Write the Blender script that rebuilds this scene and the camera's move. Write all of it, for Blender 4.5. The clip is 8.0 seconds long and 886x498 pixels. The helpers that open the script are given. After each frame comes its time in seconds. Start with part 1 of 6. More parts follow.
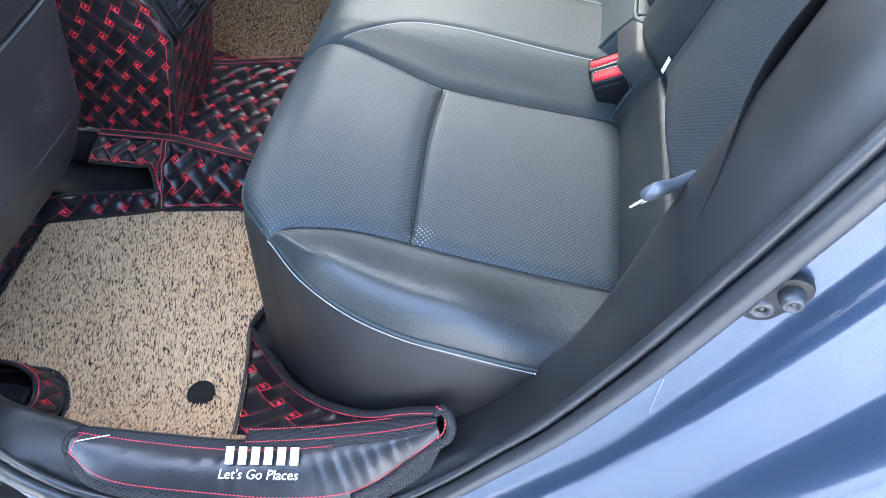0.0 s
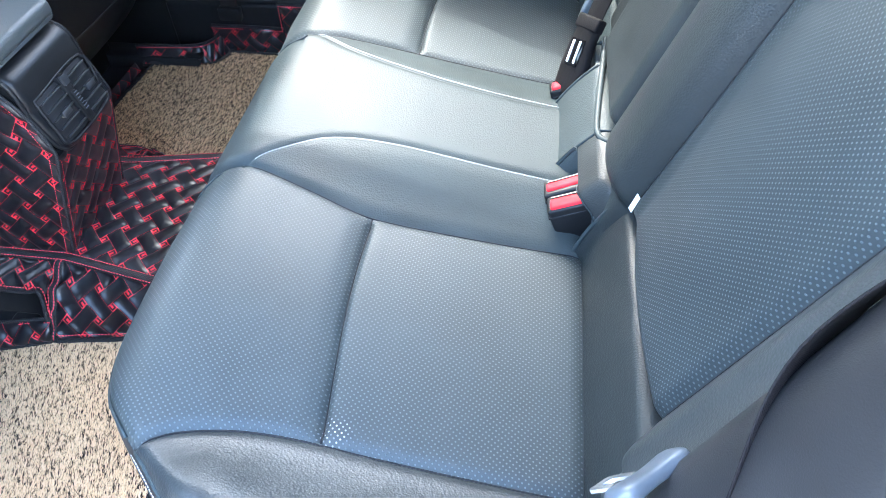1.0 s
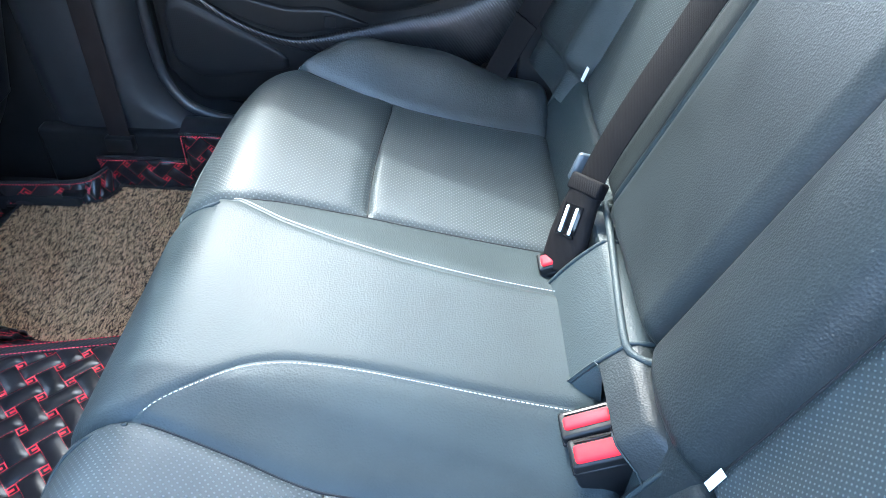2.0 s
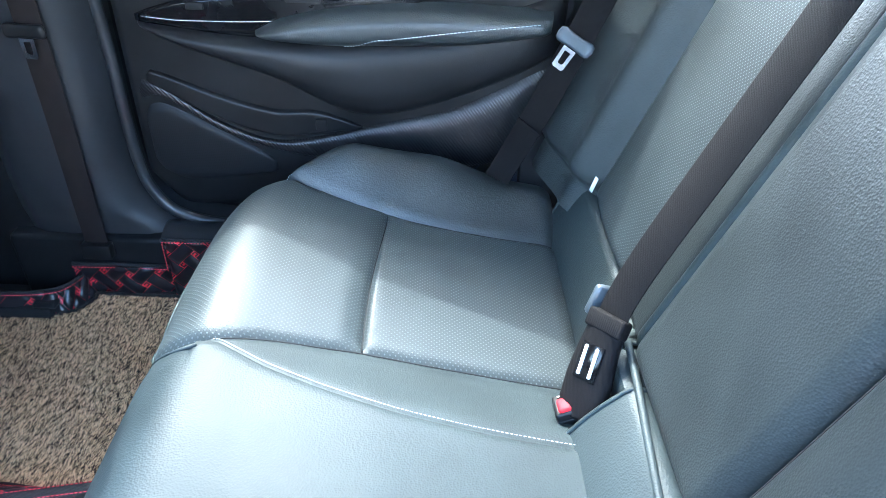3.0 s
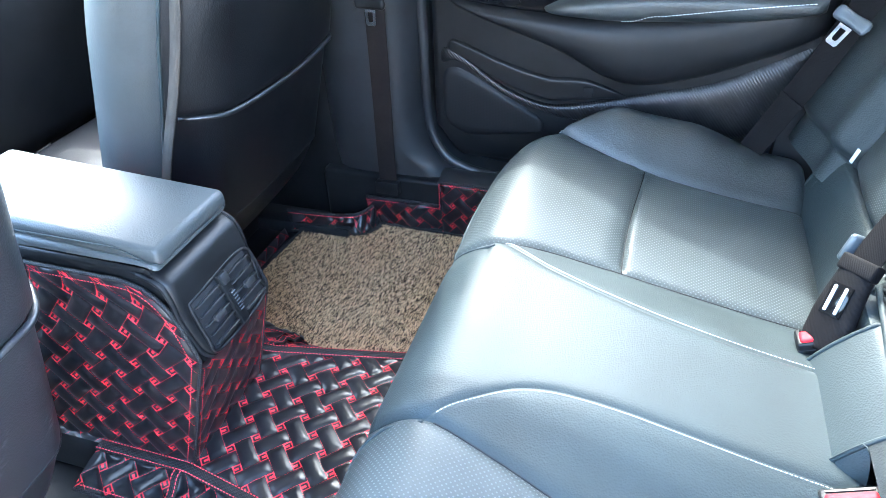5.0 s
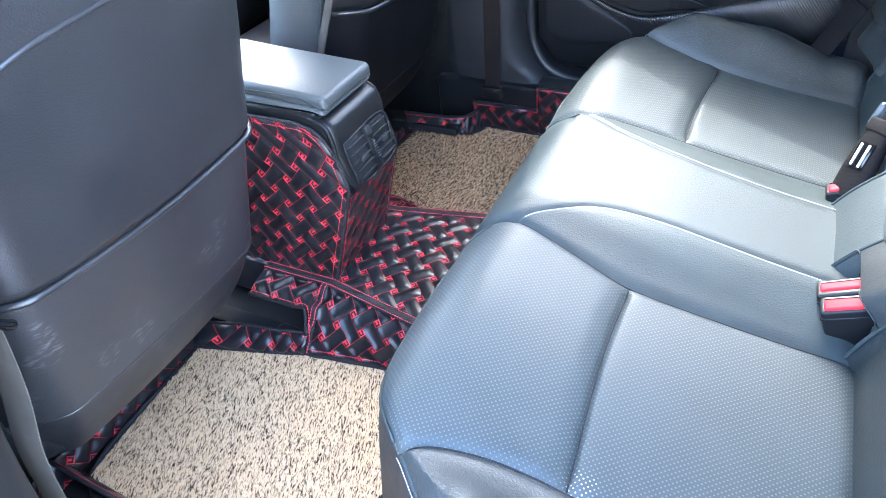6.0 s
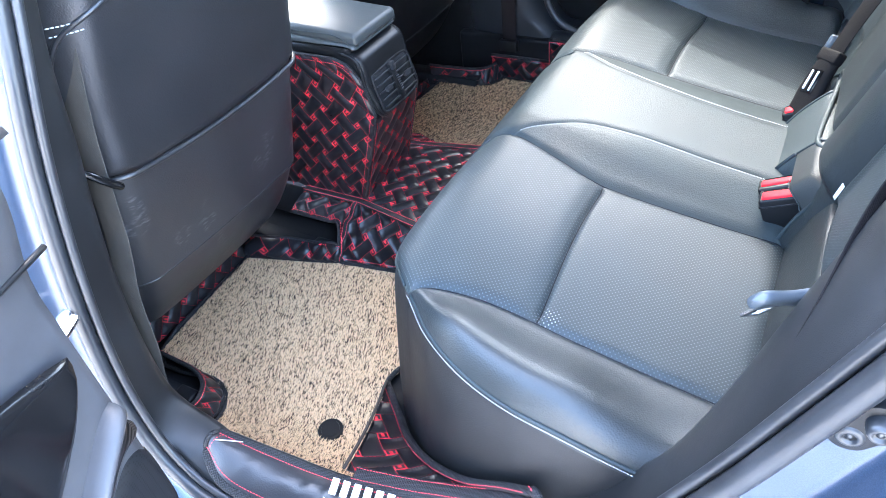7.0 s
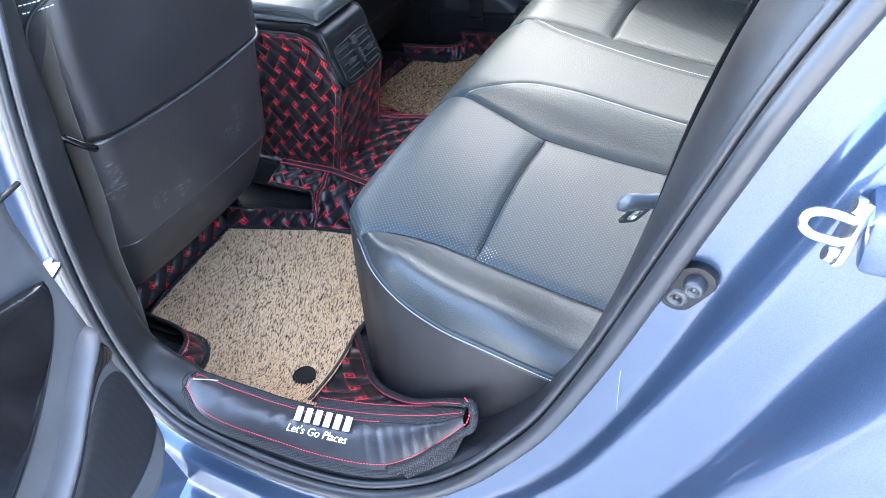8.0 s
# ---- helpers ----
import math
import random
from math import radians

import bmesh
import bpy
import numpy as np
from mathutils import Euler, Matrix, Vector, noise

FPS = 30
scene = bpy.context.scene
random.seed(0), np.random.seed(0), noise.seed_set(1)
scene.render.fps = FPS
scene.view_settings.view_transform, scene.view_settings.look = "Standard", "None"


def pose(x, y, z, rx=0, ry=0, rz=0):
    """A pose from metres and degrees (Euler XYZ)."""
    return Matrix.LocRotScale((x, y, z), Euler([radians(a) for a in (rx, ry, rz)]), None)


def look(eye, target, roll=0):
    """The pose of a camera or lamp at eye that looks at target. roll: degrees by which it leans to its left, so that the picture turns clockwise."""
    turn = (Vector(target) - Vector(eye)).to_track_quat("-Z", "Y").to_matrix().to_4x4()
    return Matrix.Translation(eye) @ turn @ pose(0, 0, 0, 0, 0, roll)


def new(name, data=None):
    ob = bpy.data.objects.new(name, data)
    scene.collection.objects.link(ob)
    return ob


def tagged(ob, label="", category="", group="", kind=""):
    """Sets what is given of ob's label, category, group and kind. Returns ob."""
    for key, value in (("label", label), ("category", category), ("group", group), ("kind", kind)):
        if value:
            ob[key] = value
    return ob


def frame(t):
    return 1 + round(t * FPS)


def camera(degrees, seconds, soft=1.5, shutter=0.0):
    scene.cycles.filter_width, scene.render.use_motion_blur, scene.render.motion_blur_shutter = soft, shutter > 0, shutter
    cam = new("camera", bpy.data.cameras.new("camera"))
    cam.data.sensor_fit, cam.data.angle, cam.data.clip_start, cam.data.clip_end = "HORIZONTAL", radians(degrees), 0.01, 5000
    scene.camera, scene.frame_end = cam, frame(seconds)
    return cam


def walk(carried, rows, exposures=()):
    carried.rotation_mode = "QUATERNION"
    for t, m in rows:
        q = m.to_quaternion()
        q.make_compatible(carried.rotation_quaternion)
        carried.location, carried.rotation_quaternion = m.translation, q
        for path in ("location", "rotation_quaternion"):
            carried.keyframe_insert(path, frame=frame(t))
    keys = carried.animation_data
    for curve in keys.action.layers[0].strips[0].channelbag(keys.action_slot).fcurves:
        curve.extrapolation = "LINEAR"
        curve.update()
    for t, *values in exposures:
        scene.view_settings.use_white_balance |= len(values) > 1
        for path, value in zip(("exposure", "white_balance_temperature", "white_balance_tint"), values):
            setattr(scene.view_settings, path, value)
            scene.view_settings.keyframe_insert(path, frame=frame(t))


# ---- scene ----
cam = camera(66.5, 8.0, soft=0.7)
EXPOSURES = [(0.0, 3.44, 6400, 8), (0.5, 3.84, 6400, 7), (1.0, 4.19, 6300, 6), (2.0, 4.14, 5900, 3), (3.5, 4.52, 5700, 1), (4.5, 4.62, 5800, 1), (6.0, 4.49, 6200, 9), (6.5, 4.34, 6200, 9), (7.0, 3.99, 6300, 9), (8.0, 3.64, 6400, 9)]
PATH = [
    (0, (0.178, -1.107, 1.026), (-0.091, 0.146, -0.509), -3.2),
    (0.5, (0.206, -0.968, 1.019), (-0.048, 0.287, -0.517), -2.5),
    (1, (0.196, -0.85, 1.0), (-0.009, 0.487, -0.474), -1.6),
    (1.5, (0.128, -0.66, 0.963), (0.057, 0.765, -0.438), 1.6),
    (2, (0.092, -0.538, 0.935), (0.127, 0.979, -0.368), 3.2),
    (3.3, (0.064, -0.395, 0.954), (0.116, 1.261, -0.166), 2.8),
    (3.5, (0.05, -0.393, 0.952), (0.053, 1.279, -0.145), 2.5),
    (4, (0.006, -0.427, 0.966), (-0.155, 1.247, -0.116), 1.2),
    (4.5, (-0.011, -0.516, 0.972), (-0.358, 1.107, -0.144), -0.5),
    (6, (0.112, -0.933, 1.005), (-0.646, 0.425, -0.252), -6.0),
    (6.5, (0.197, -1.093, 1.017), (-0.613, 0.212, -0.264), -7.1),
    (7, (0.264, -1.138, 1.033), (-0.569, 0.142, -0.258), -7.8),
    (7.5, (0.326, -1.163, 1.053), (-0.525, 0.101, -0.243), -9.2),
    (8, (0.402, -1.204, 1.031), (-0.442, 0.054, -0.276), -10.4),
]
walk(cam, [(t, look(eye, target, roll)) for t, eye, target, roll in PATH], EXPOSURES)

# ---- light ----
SUN_WAY = Vector((-0.46, 1.0, 1.26)).normalized()     # towards the sun: over the far side of the car, a little ahead
world = bpy.data.worlds.new("sky")
scene.world = world
world.use_nodes = True
sky = world.node_tree.nodes.new("ShaderNodeTexSky")
sky.sky_type = "NISHITA"
sky.sun_disc = False
sky.sun_elevation = math.asin(SUN_WAY.z)
sky.sun_rotation = math.atan2(SUN_WAY.x, SUN_WAY.y)
sky.air_density, sky.dust_density, sky.ozone_density = 1.0, 2.6, 0.9
world.node_tree.links.new(sky.outputs[0], world.node_tree.nodes["Background"].inputs[0])
world.node_tree.nodes["Background"].inputs[1].default_value = 0.4
sun = new("sun", bpy.data.lights.new("sun", "SUN"))
sun.data.energy, sun.data.angle, sun.data.color = 0.67, radians(0.55), (1.0, 0.98, 0.94)
sun.matrix_world = look(SUN_WAY * 10, (0, 0, 0))


# ---- materials ----
class Nodes:
    """A small wrapper to write node trees shortly."""

    def __init__(self, name, rough=0.5, metal=0.0, color=(0.5, 0.5, 0.5), spec=0.5):
        self.mat = bpy.data.materials.new(name)
        self.mat.use_nodes = True
        self.tree = self.mat.node_tree
        self.bsdf = self.tree.nodes["Principled BSDF"]
        self.put(self.bsdf, "Base Color", (*color, 1))
        self.put(self.bsdf, "Roughness", rough)
        self.put(self.bsdf, "Metallic", metal)
        self.put(self.bsdf, "Specular IOR Level", spec)

    def put(self, node, key, value):
        if isinstance(value, bpy.types.NodeSocket):
            self.tree.links.new(value, node.inputs[key])
        else:
            node.inputs[key].default_value = value

    def node(self, kind, **inputs):
        n = self.tree.nodes.new("ShaderNode" + kind)
        for key, value in inputs.items():
            self.put(n, key.replace("_", " "), value)
        return n

    def coords(self, which="Object"):
        return self.tree.nodes.new("ShaderNodeTexCoord").outputs[which]

    def mapped(self, vec, scale=(1, 1, 1), rot=(0, 0, 0)):
        return self.node("Mapping", Vector=vec, Scale=scale, Rotation=rot).outputs[0]

    def noise(self, vec, scale, detail=3.0, rough=0.55):
        return self.node("TexNoise", Vector=vec, Scale=scale, Detail=detail, Roughness=rough).outputs["Fac"]

    def math(self, op, a, b=0.0, c=0.0):
        n = self.tree.nodes.new("ShaderNodeMath")
        n.operation = op
        for i, v in enumerate((a, b, c)):
            self.put(n, i, v)
        return n.outputs[0]

    def mix(self, fac, a, b):
        n = self.tree.nodes.new("ShaderNodeMix")
        n.data_type = "RGBA"
        self.put(n, 0, fac)
        for i, v in ((6, a), (7, b)):
            self.put(n, i, (*v, 1) if isinstance(v, tuple) and len(v) == 3 else v)
        return n.outputs[2]

    def ramp(self, fac, lo, hi, a=0.0, b=1.0):
        n = self.tree.nodes.new("ShaderNodeMapRange")
        for i, v in enumerate((fac, lo, hi, a, b)):
            self.put(n, i, v)
        return n.outputs[0]

    def bump(self, height, strength=0.3, dist=0.001, under=None):
        n = self.node("Bump", Strength=strength, Distance=dist, Height=height)
        if under is not None:
            self.put(n, "Normal", under)
        return n.outputs[0]

    def done(self, **sockets):
        for key, value in sockets.items():
            self.put(self.bsdf, key.replace("_", " "), value)
        return self.mat


def leather(name, color, rough=0.42, grain=420, spec=0.5, strength=0.25):
    n = Nodes(name, rough, 0, color, spec)
    o = n.coords()
    vor = n.node("TexVoronoi", Vector=o, Scale=grain)
    wear = n.noise(o, 9, 4)
    fine = n.noise(o, 150, 2)
    col = n.mix(n.ramp(wear, 0.3, 0.75), tuple(c * 0.82 for c in color), tuple(min(1, c * 1.2) for c in color))
    h = n.math("ADD", vor.outputs["Distance"], n.math("MULTIPLY", fine, 0.6))
    soft = n.bump(n.noise(o, 17, 2), 0.05, 0.004)
    return n.done(Base_Color=col, Roughness=n.ramp(wear, 0.2, 0.8, rough - 0.06, rough + 0.08), Normal=n.bump(h, strength, 0.0006, soft))


def perforated(name, color, pitch=0.0062, spec=0.3):
    """Leather with rows of small embossed dots."""
    n = Nodes(name, 0.5, 0, color, spec)
    o = n.coords()
    v = n.node("TexVoronoi", Vector=n.mapped(o, (1 / pitch,) * 3, (0, 0, radians(45))), Scale=1.0)
    v.inputs["Randomness"].default_value = 0.0
    v.voronoi_dimensions = "2D"
    dot = n.ramp(v.outputs["Distance"], 0.13, 0.25, 1.0, 0.0)
    wear = n.noise(o, 8, 4)
    rubbed = n.node("VectorMath", Vector=o)
    rubbed.operation = "DISTANCE"
    rubbed.inputs[1].default_value = (0.024, -0.528, 0.345)
    rubbed = n.math("MULTIPLY", n.ramp(rubbed.outputs["Value"], 0.012, 0.022, 1.0, 0.0), n.ramp(n.noise(o, 160, 2), 0.35, 0.6))
    col = n.mix(n.ramp(wear, 0.3, 0.75), tuple(c * 0.85 for c in color), tuple(c * 1.15 for c in color))
    col = n.mix(n.math("MULTIPLY", dot, 0.85), col, tuple(c * 2.2 + 0.02 for c in color))
    col = n.mix(n.math("MULTIPLY", n.math("MULTIPLY", dot, rubbed), 0.8), col, (0.5, 0.5, 0.49))
    h = n.math("ADD", n.math("MULTIPLY", n.noise(o, 380, 2), 0.35), n.math("MULTIPLY", dot, 0.8))
    return n.done(Base_Color=col, Roughness=n.ramp(wear, 0.2, 0.8, 0.46, 0.58), Normal=n.bump(h, 0.6, 0.0008, n.bump(n.noise(o, 13, 2), 0.08, 0.005)))


def plastic(name, color, rough=0.5, grain=700, strength=0.15, spec=0.5):
    n = Nodes(name, rough, 0, color, spec)
    o = n.coords()
    wear = n.noise(o, 12, 5, 0.65)
    col = n.mix(n.ramp(wear, 0.35, 0.8), color, tuple(min(1, c * 1.5 + 0.004) for c in color))
    return n.done(Base_Color=col, Roughness=n.ramp(wear, 0.2, 0.8, rough - 0.07, rough + 0.08), Normal=n.bump(n.noise(o, grain, 2), strength, 0.0005))


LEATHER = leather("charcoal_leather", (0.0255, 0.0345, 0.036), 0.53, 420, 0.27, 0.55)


def scuffed(name, color):
    """Black leather with a few pale scuffs."""
    n = Nodes(name, 0.4, 0, color, 0.7)
    o = n.coords()
    wear = n.noise(o, 9, 4)
    marks = n.math("MULTIPLY", n.ramp(n.noise(o, 13, 1), 0.62, 0.68), n.ramp(n.noise(n.mapped(o, (1, 1, 3), (0.6, 0, 0)), 70, 3), 0.5, 0.72))
    col = n.mix(n.ramp(wear, 0.3, 0.75), tuple(c * 0.85 for c in color), tuple(c * 1.25 for c in color))
    col = n.mix(n.math("MULTIPLY", marks, 0.3), col, (0.3, 0.3, 0.31))
    vor = n.node("TexVoronoi", Vector=o, Scale=380.0)
    return n.done(Base_Color=col, Roughness=n.ramp(wear, 0.2, 0.8, 0.36, 0.5), Normal=n.bump(vor.outputs["Distance"], 0.35, 0.0006, n.bump(n.noise(o, 14, 3), 0.2, 0.005)))


SCUFFED = scuffed("scuffed_black_leather", (0.019, 0.0195, 0.022))
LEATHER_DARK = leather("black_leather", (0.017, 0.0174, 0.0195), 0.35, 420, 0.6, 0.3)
BOLSTER = leather("bolster_leather", (0.0215, 0.0258, 0.0264), 0.42, 400, 0.5, 0.5)
# Leather lightened to hold the bright sheen of the lid and far seat side.
LIT_LEATHER = leather("lit_leather", (0.045, 0.05, 0.05), 0.48, 420, 0.45, 0.4)
# Cushion leather again, darkened for the shade on the armrest and near flap.
SHADED_LEATHER = leather("shaded_leather", (0.0108, 0.0145, 0.0152), 0.48, 420, 0.36, 0.5)
SKIRT = leather("skirt_leather", (0.012, 0.0122, 0.0128), 0.52, 420, 0.38, 0.35)
# Black leather made darker still: carries the shade on the far front seat.
SHADED_BLACK = leather("shaded_black_leather", (0.005, 0.0054, 0.0066), 0.42, 420, 0.3, 0.3)
PERF = perforated("perforated_leather", (0.0295, 0.0375, 0.0385), 0.005, 0.34)
# Insert leather darkened for the seat back, with its shade in the colour.
PERF_SHADED = perforated("shaded_perforated_leather", (0.0225, 0.029, 0.031), 0.0043, 0.24)
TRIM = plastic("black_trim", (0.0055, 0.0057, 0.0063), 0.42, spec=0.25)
PILLAR = plastic("grey_pillar_trim", (0.0145, 0.0152, 0.017), 0.46, spec=0.42)
# Black door trim lightened to grey for the daylight on the open door.
DAYLIT_TRIM = plastic("daylit_door_trim", (0.034, 0.035, 0.039), 0.5, spec=0.45)
SILL_TRIM = plastic("grained_sill_trim", (0.0072, 0.0074, 0.0082), 0.46, 900, 0.3, 0.42)
TRIM_SOFT = plastic("soft_trim", (0.0068, 0.007, 0.0078), 0.46, 500, 0.3, 0.22)
RAIL = plastic("black_rail", (0.01, 0.01, 0.011), 0.7, spec=0.2)
GLOSS = plastic("gloss_black", (0.004, 0.004, 0.0045), 0.1, 50, 0.0, 0.25)
RUBBER = plastic("seal_rubber", (0.016, 0.017, 0.019), 0.38, 300, 0.2)
RED = plastic("red_button", (0.66, 0.016, 0.024), 0.55, spec=0.15)
STITCH = plastic("pale_thread", (0.42, 0.44, 0.44), 0.7)
THREAD_GREY = plastic("grey_thread", (0.36, 0.38, 0.385), 0.7)
CHROME = Nodes("bright_steel", 0.25, 1.0, (0.75, 0.76, 0.78)).mat
ASPHALT = plastic("asphalt", (0.055, 0.055, 0.056), 0.9, 80, 0.6)
HEADLINER = plastic("headliner_cloth", (0.35, 0.34, 0.33), 0.9)


def paint_material():
    n = Nodes("blue_grey_paint", 0.3, 0.5, (0.1, 0.15, 0.23))
    o = n.coords()
    flake = n.noise(o, 900, 1)
    col = n.mix(n.ramp(flake, 0.3, 0.7), (0.026, 0.044, 0.078), (0.04, 0.064, 0.108))
    n.put(n.bsdf, "Coat Weight", 0.7)
    n.put(n.bsdf, "Coat Roughness", 0.04)
    return n.done(Base_Color=col, Roughness=n.ramp(n.noise(o, 6, 4), 0.3, 0.7, 0.28, 0.33))


PAINT = paint_material()


def carpet_material(name, tilt, dark=0.0):
    """Coil strands: creamy ones with dark ones lying in short streaks along the strands."""
    n = Nodes(name, 0.9, 0, (0.4, 0.31, 0.22), 0.2)
    geo = n.tree.nodes.new("ShaderNodeNewGeometry")
    pick = geo.outputs["Random Per Island"]
    ramp = n.tree.nodes.new("ShaderNodeValToRGB")
    e = ramp.color_ramp.elements
    ramp.color_ramp.interpolation = "CONSTANT"
    e[0].position, e[0].color = 0.0, (0.016, 0.012, 0.01, 1)
    e[1].position, e[1].color = 0.38, (0.7, 0.45, 0.25, 1)
    for pos, col in ((0.18, (0.06, 0.04, 0.028, 1)), (0.27, (0.3, 0.19, 0.11, 1)), (0.6, (0.82, 0.58, 0.35, 1)), (0.88, (0.72, 0.46, 0.25, 1))):
        e.new(pos).color = col
    o = n.mapped(n.coords(), (1, 1, 1), (0, 0, radians(tilt)))
    clump = n.noise(n.mapped(o, (470, 100, 100)), 1.0, 2)
    patch = n.noise(n.mapped(o, (60, 26, 26)), 1.0, 3)
    mixed = n.math("ADD", n.math("MULTIPLY", pick, 0.5), n.ramp(clump, 0.4, 0.6, 0.0, 0.5))
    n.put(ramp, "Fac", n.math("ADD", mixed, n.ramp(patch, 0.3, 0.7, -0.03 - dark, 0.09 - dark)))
    return n.done(Base_Color=ramp.outputs[0])


PITCH = 0.041


def quilt_material(name, base=(0.0085, 0.0085, 0.0098), thread=(0.78, 0.03, 0.05)):
    """Black leatherette quilted in a basket weave, with red thread along the bars and red square knots between them."""
    n = Nodes(name, 0.4, 0, base, 0.4)
    sep = n.tree.nodes.new("ShaderNodeSeparateXYZ")
    n.put(sep, 0, n.coords("UV"))
    u, v = sep.outputs[0], sep.outputs[1]
    k = 1 / (math.sqrt(2) * PITCH)
    a = n.math("MULTIPLY", n.math("ADD", u, v), k)
    b = n.math("MULTIPLY", n.math("SUBTRACT", u, v), k)
    odd = n.math("FLOORED_MODULO", n.math("ADD", n.math("FLOOR", a), n.math("FLOOR", b)), 2.0)
    fa = n.math("ABSOLUTE", n.math("SUBTRACT", n.math("SUBTRACT", a, n.math("FLOOR", a)), 0.5))
    fb = n.math("ABSOLUTE", n.math("SUBTRACT", n.math("SUBTRACT", b, n.math("FLOOR", b)), 0.5))
    third = 1 / 3
    hole = n.math("MULTIPLY", n.math("GREATER_THAN", fa, third), n.math("GREATER_THAN", fb, third))
    r = n.math("MULTIPLY", n.math("MAXIMUM", n.math("SUBTRACT", 0.5, fa), n.math("SUBTRACT", 0.5, fb)), 6.0)
    sa = n.math("MULTIPLY", n.math("PINGPONG", n.math("ADD", a, 0.5), 1.0), 6.0)
    ring = n.math("ADD", n.math("GREATER_THAN", r, 0.76), n.math("LESS_THAN", r, 0.3))
    link = n.math("MULTIPLY", n.math("LESS_THAN", n.math("SUBTRACT", 0.5, fb), 0.05), n.math("GREATER_THAN", sa, 3.0))
    ring = n.math("MINIMUM", n.math("ADD", ring, link), 1.0)
    knot = n.math("MULTIPLY", hole, ring)
    edge = n.math("ADD", n.math("MULTIPLY", odd, fa), n.math("MULTIPLY", n.math("SUBTRACT", 1.0, odd), fb))
    along = n.math("ADD", n.math("MULTIPLY", odd, b), n.math("MULTIPLY", n.math("SUBTRACT", 1.0, odd), a))
    dash = n.math("GREATER_THAN", n.math("FRACT", n.math("MULTIPLY", along, 9.0)), 0.3)
    line = n.math("MULTIPLY", n.math("LESS_THAN", n.math("ABSOLUTE", n.math("SUBTRACT", edge, third)), 0.0075), dash)
    red = n.math("MINIMUM", n.math("ADD", knot, line), 1.0)
    o = n.coords()
    wear = n.noise(o, 14, 4)
    black = n.mix(n.ramp(wear, 0.3, 0.8), base, tuple(c * 1.8 for c in base))
    col = n.mix(red, black, n.mix(n.noise(o, 300, 2), thread, tuple(c * 0.6 for c in thread)))
    rough = n.math("ADD", n.ramp(wear, 0.2, 0.8, 0.26, 0.4), n.math("MULTIPLY", red, 0.3))
    h = n.math("ADD", n.math("MULTIPLY", n.noise(o, 600, 2), 0.4), n.math("MULTIPLY", red, 0.8))
    return n.done(Base_Color=col, Roughness=rough, Normal=n.bump(h, 0.3, 0.0006))


def webbing(name, color):
    n = Nodes(name, 0.75, 0, color, 0.12)
    o = n.coords()
    w = n.node("TexWave", Vector=o, Scale=260.0, Distortion=1.5)
    col = n.mix(n.noise(o, 40, 4), tuple(c * 0.75 for c in color), tuple(c * 1.3 for c in color))
    return n.done(Base_Color=col, Normal=n.bump(n.math("ADD", w.outputs["Fac"], n.noise(o, 900, 1)), 0.4, 0.0006))


def carbon_material():
    n = Nodes("carbon_look_trim", 0.32, 0, (0.02, 0.02, 0.022), 0.5)
    o = n.coords()
    w = n.node("TexWave", Vector=n.mapped(o, (1, 1, 1), (0, radians(40), 0)), Scale=60.0)
    w.bands_direction = "X"
    col = n.mix(w.outputs["Fac"], (0.002, 0.002, 0.0023), (0.011, 0.011, 0.0122))
    return n.done(Base_Color=col, Normal=n.bump(w.outputs["Fac"], 0.5, 0.0012))


def grille_material():
    n = Nodes("speaker_grille", 0.55, 0, (0.02, 0.021, 0.024), 0.22)
    o = n.coords()
    v = n.node("TexVoronoi", Vector=n.mapped(o, (280, 280, 280)), Scale=1.0)
    v.inputs["Randomness"].default_value = 0.0
    dot = n.ramp(v.outputs["Distance"], 0.25, 0.4, 1.0, 0.0)
    col = n.mix(dot, (0.008, 0.0084, 0.0096), (0.002, 0.002, 0.0025))
    return n.done(Base_Color=col, Normal=n.bump(dot, -0.5, 0.001))


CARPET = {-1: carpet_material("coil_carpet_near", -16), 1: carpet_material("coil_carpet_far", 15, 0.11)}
CARPET_BASE = plastic("carpet_backing", (0.05, 0.036, 0.026), 0.95)
QUILT = quilt_material("quilted_black")
WEB = webbing("black_webbing", (0.0055, 0.0048, 0.0053))
WEB_GREY = webbing("grey_webbing", (0.06, 0.053, 0.046))
WEB_BROWN = webbing("brown_black_webbing", (0.014, 0.0105, 0.01))
CARBON = carbon_material()
GRILLE = grille_material()


def woven_material():
    n = Nodes("woven_edging", 0.65, 0, (0.02, 0.02, 0.021), 0.35)
    o = n.coords()
    v = n.node("TexVoronoi", Vector=n.mapped(o, (360, 360, 360), (0.4, 0.3, 0.7)), Scale=1.0)
    v.inputs["Randomness"].default_value = 0.15
    hole = n.ramp(v.outputs["Distance"], 0.4, 0.62)
    col = n.mix(hole, (0.003, 0.003, 0.0034), (0.028, 0.0275, 0.029))
    return n.done(Base_Color=col, Normal=n.bump(hole, 0.6, 0.0012))


EDGING = woven_material()
RED_THREAD = plastic("red_thread", (0.75, 0.04, 0.06), 0.7)
WHITE_PRINT = plastic("white_print", (0.75, 0.75, 0.75), 0.6)
GREY_TONGUE = plastic("slate_plastic", (0.05, 0.06, 0.07), 0.35)


def tinted_glass(name, tint):
    n = Nodes(name)
    clear = n.node("BsdfTransparent", Color=(*tint, 1))
    gloss = n.node("BsdfGlossy", Roughness=0.01)
    mix = n.node("MixShader")
    n.put(mix, 0, n.node("Fresnel", IOR=1.45).outputs[0])
    n.put(mix, 1, clear.outputs[0])
    n.put(mix, 2, gloss.outputs[0])
    n.put(n.tree.nodes["Material Output"], "Surface", mix.outputs[0])
    return n.mat


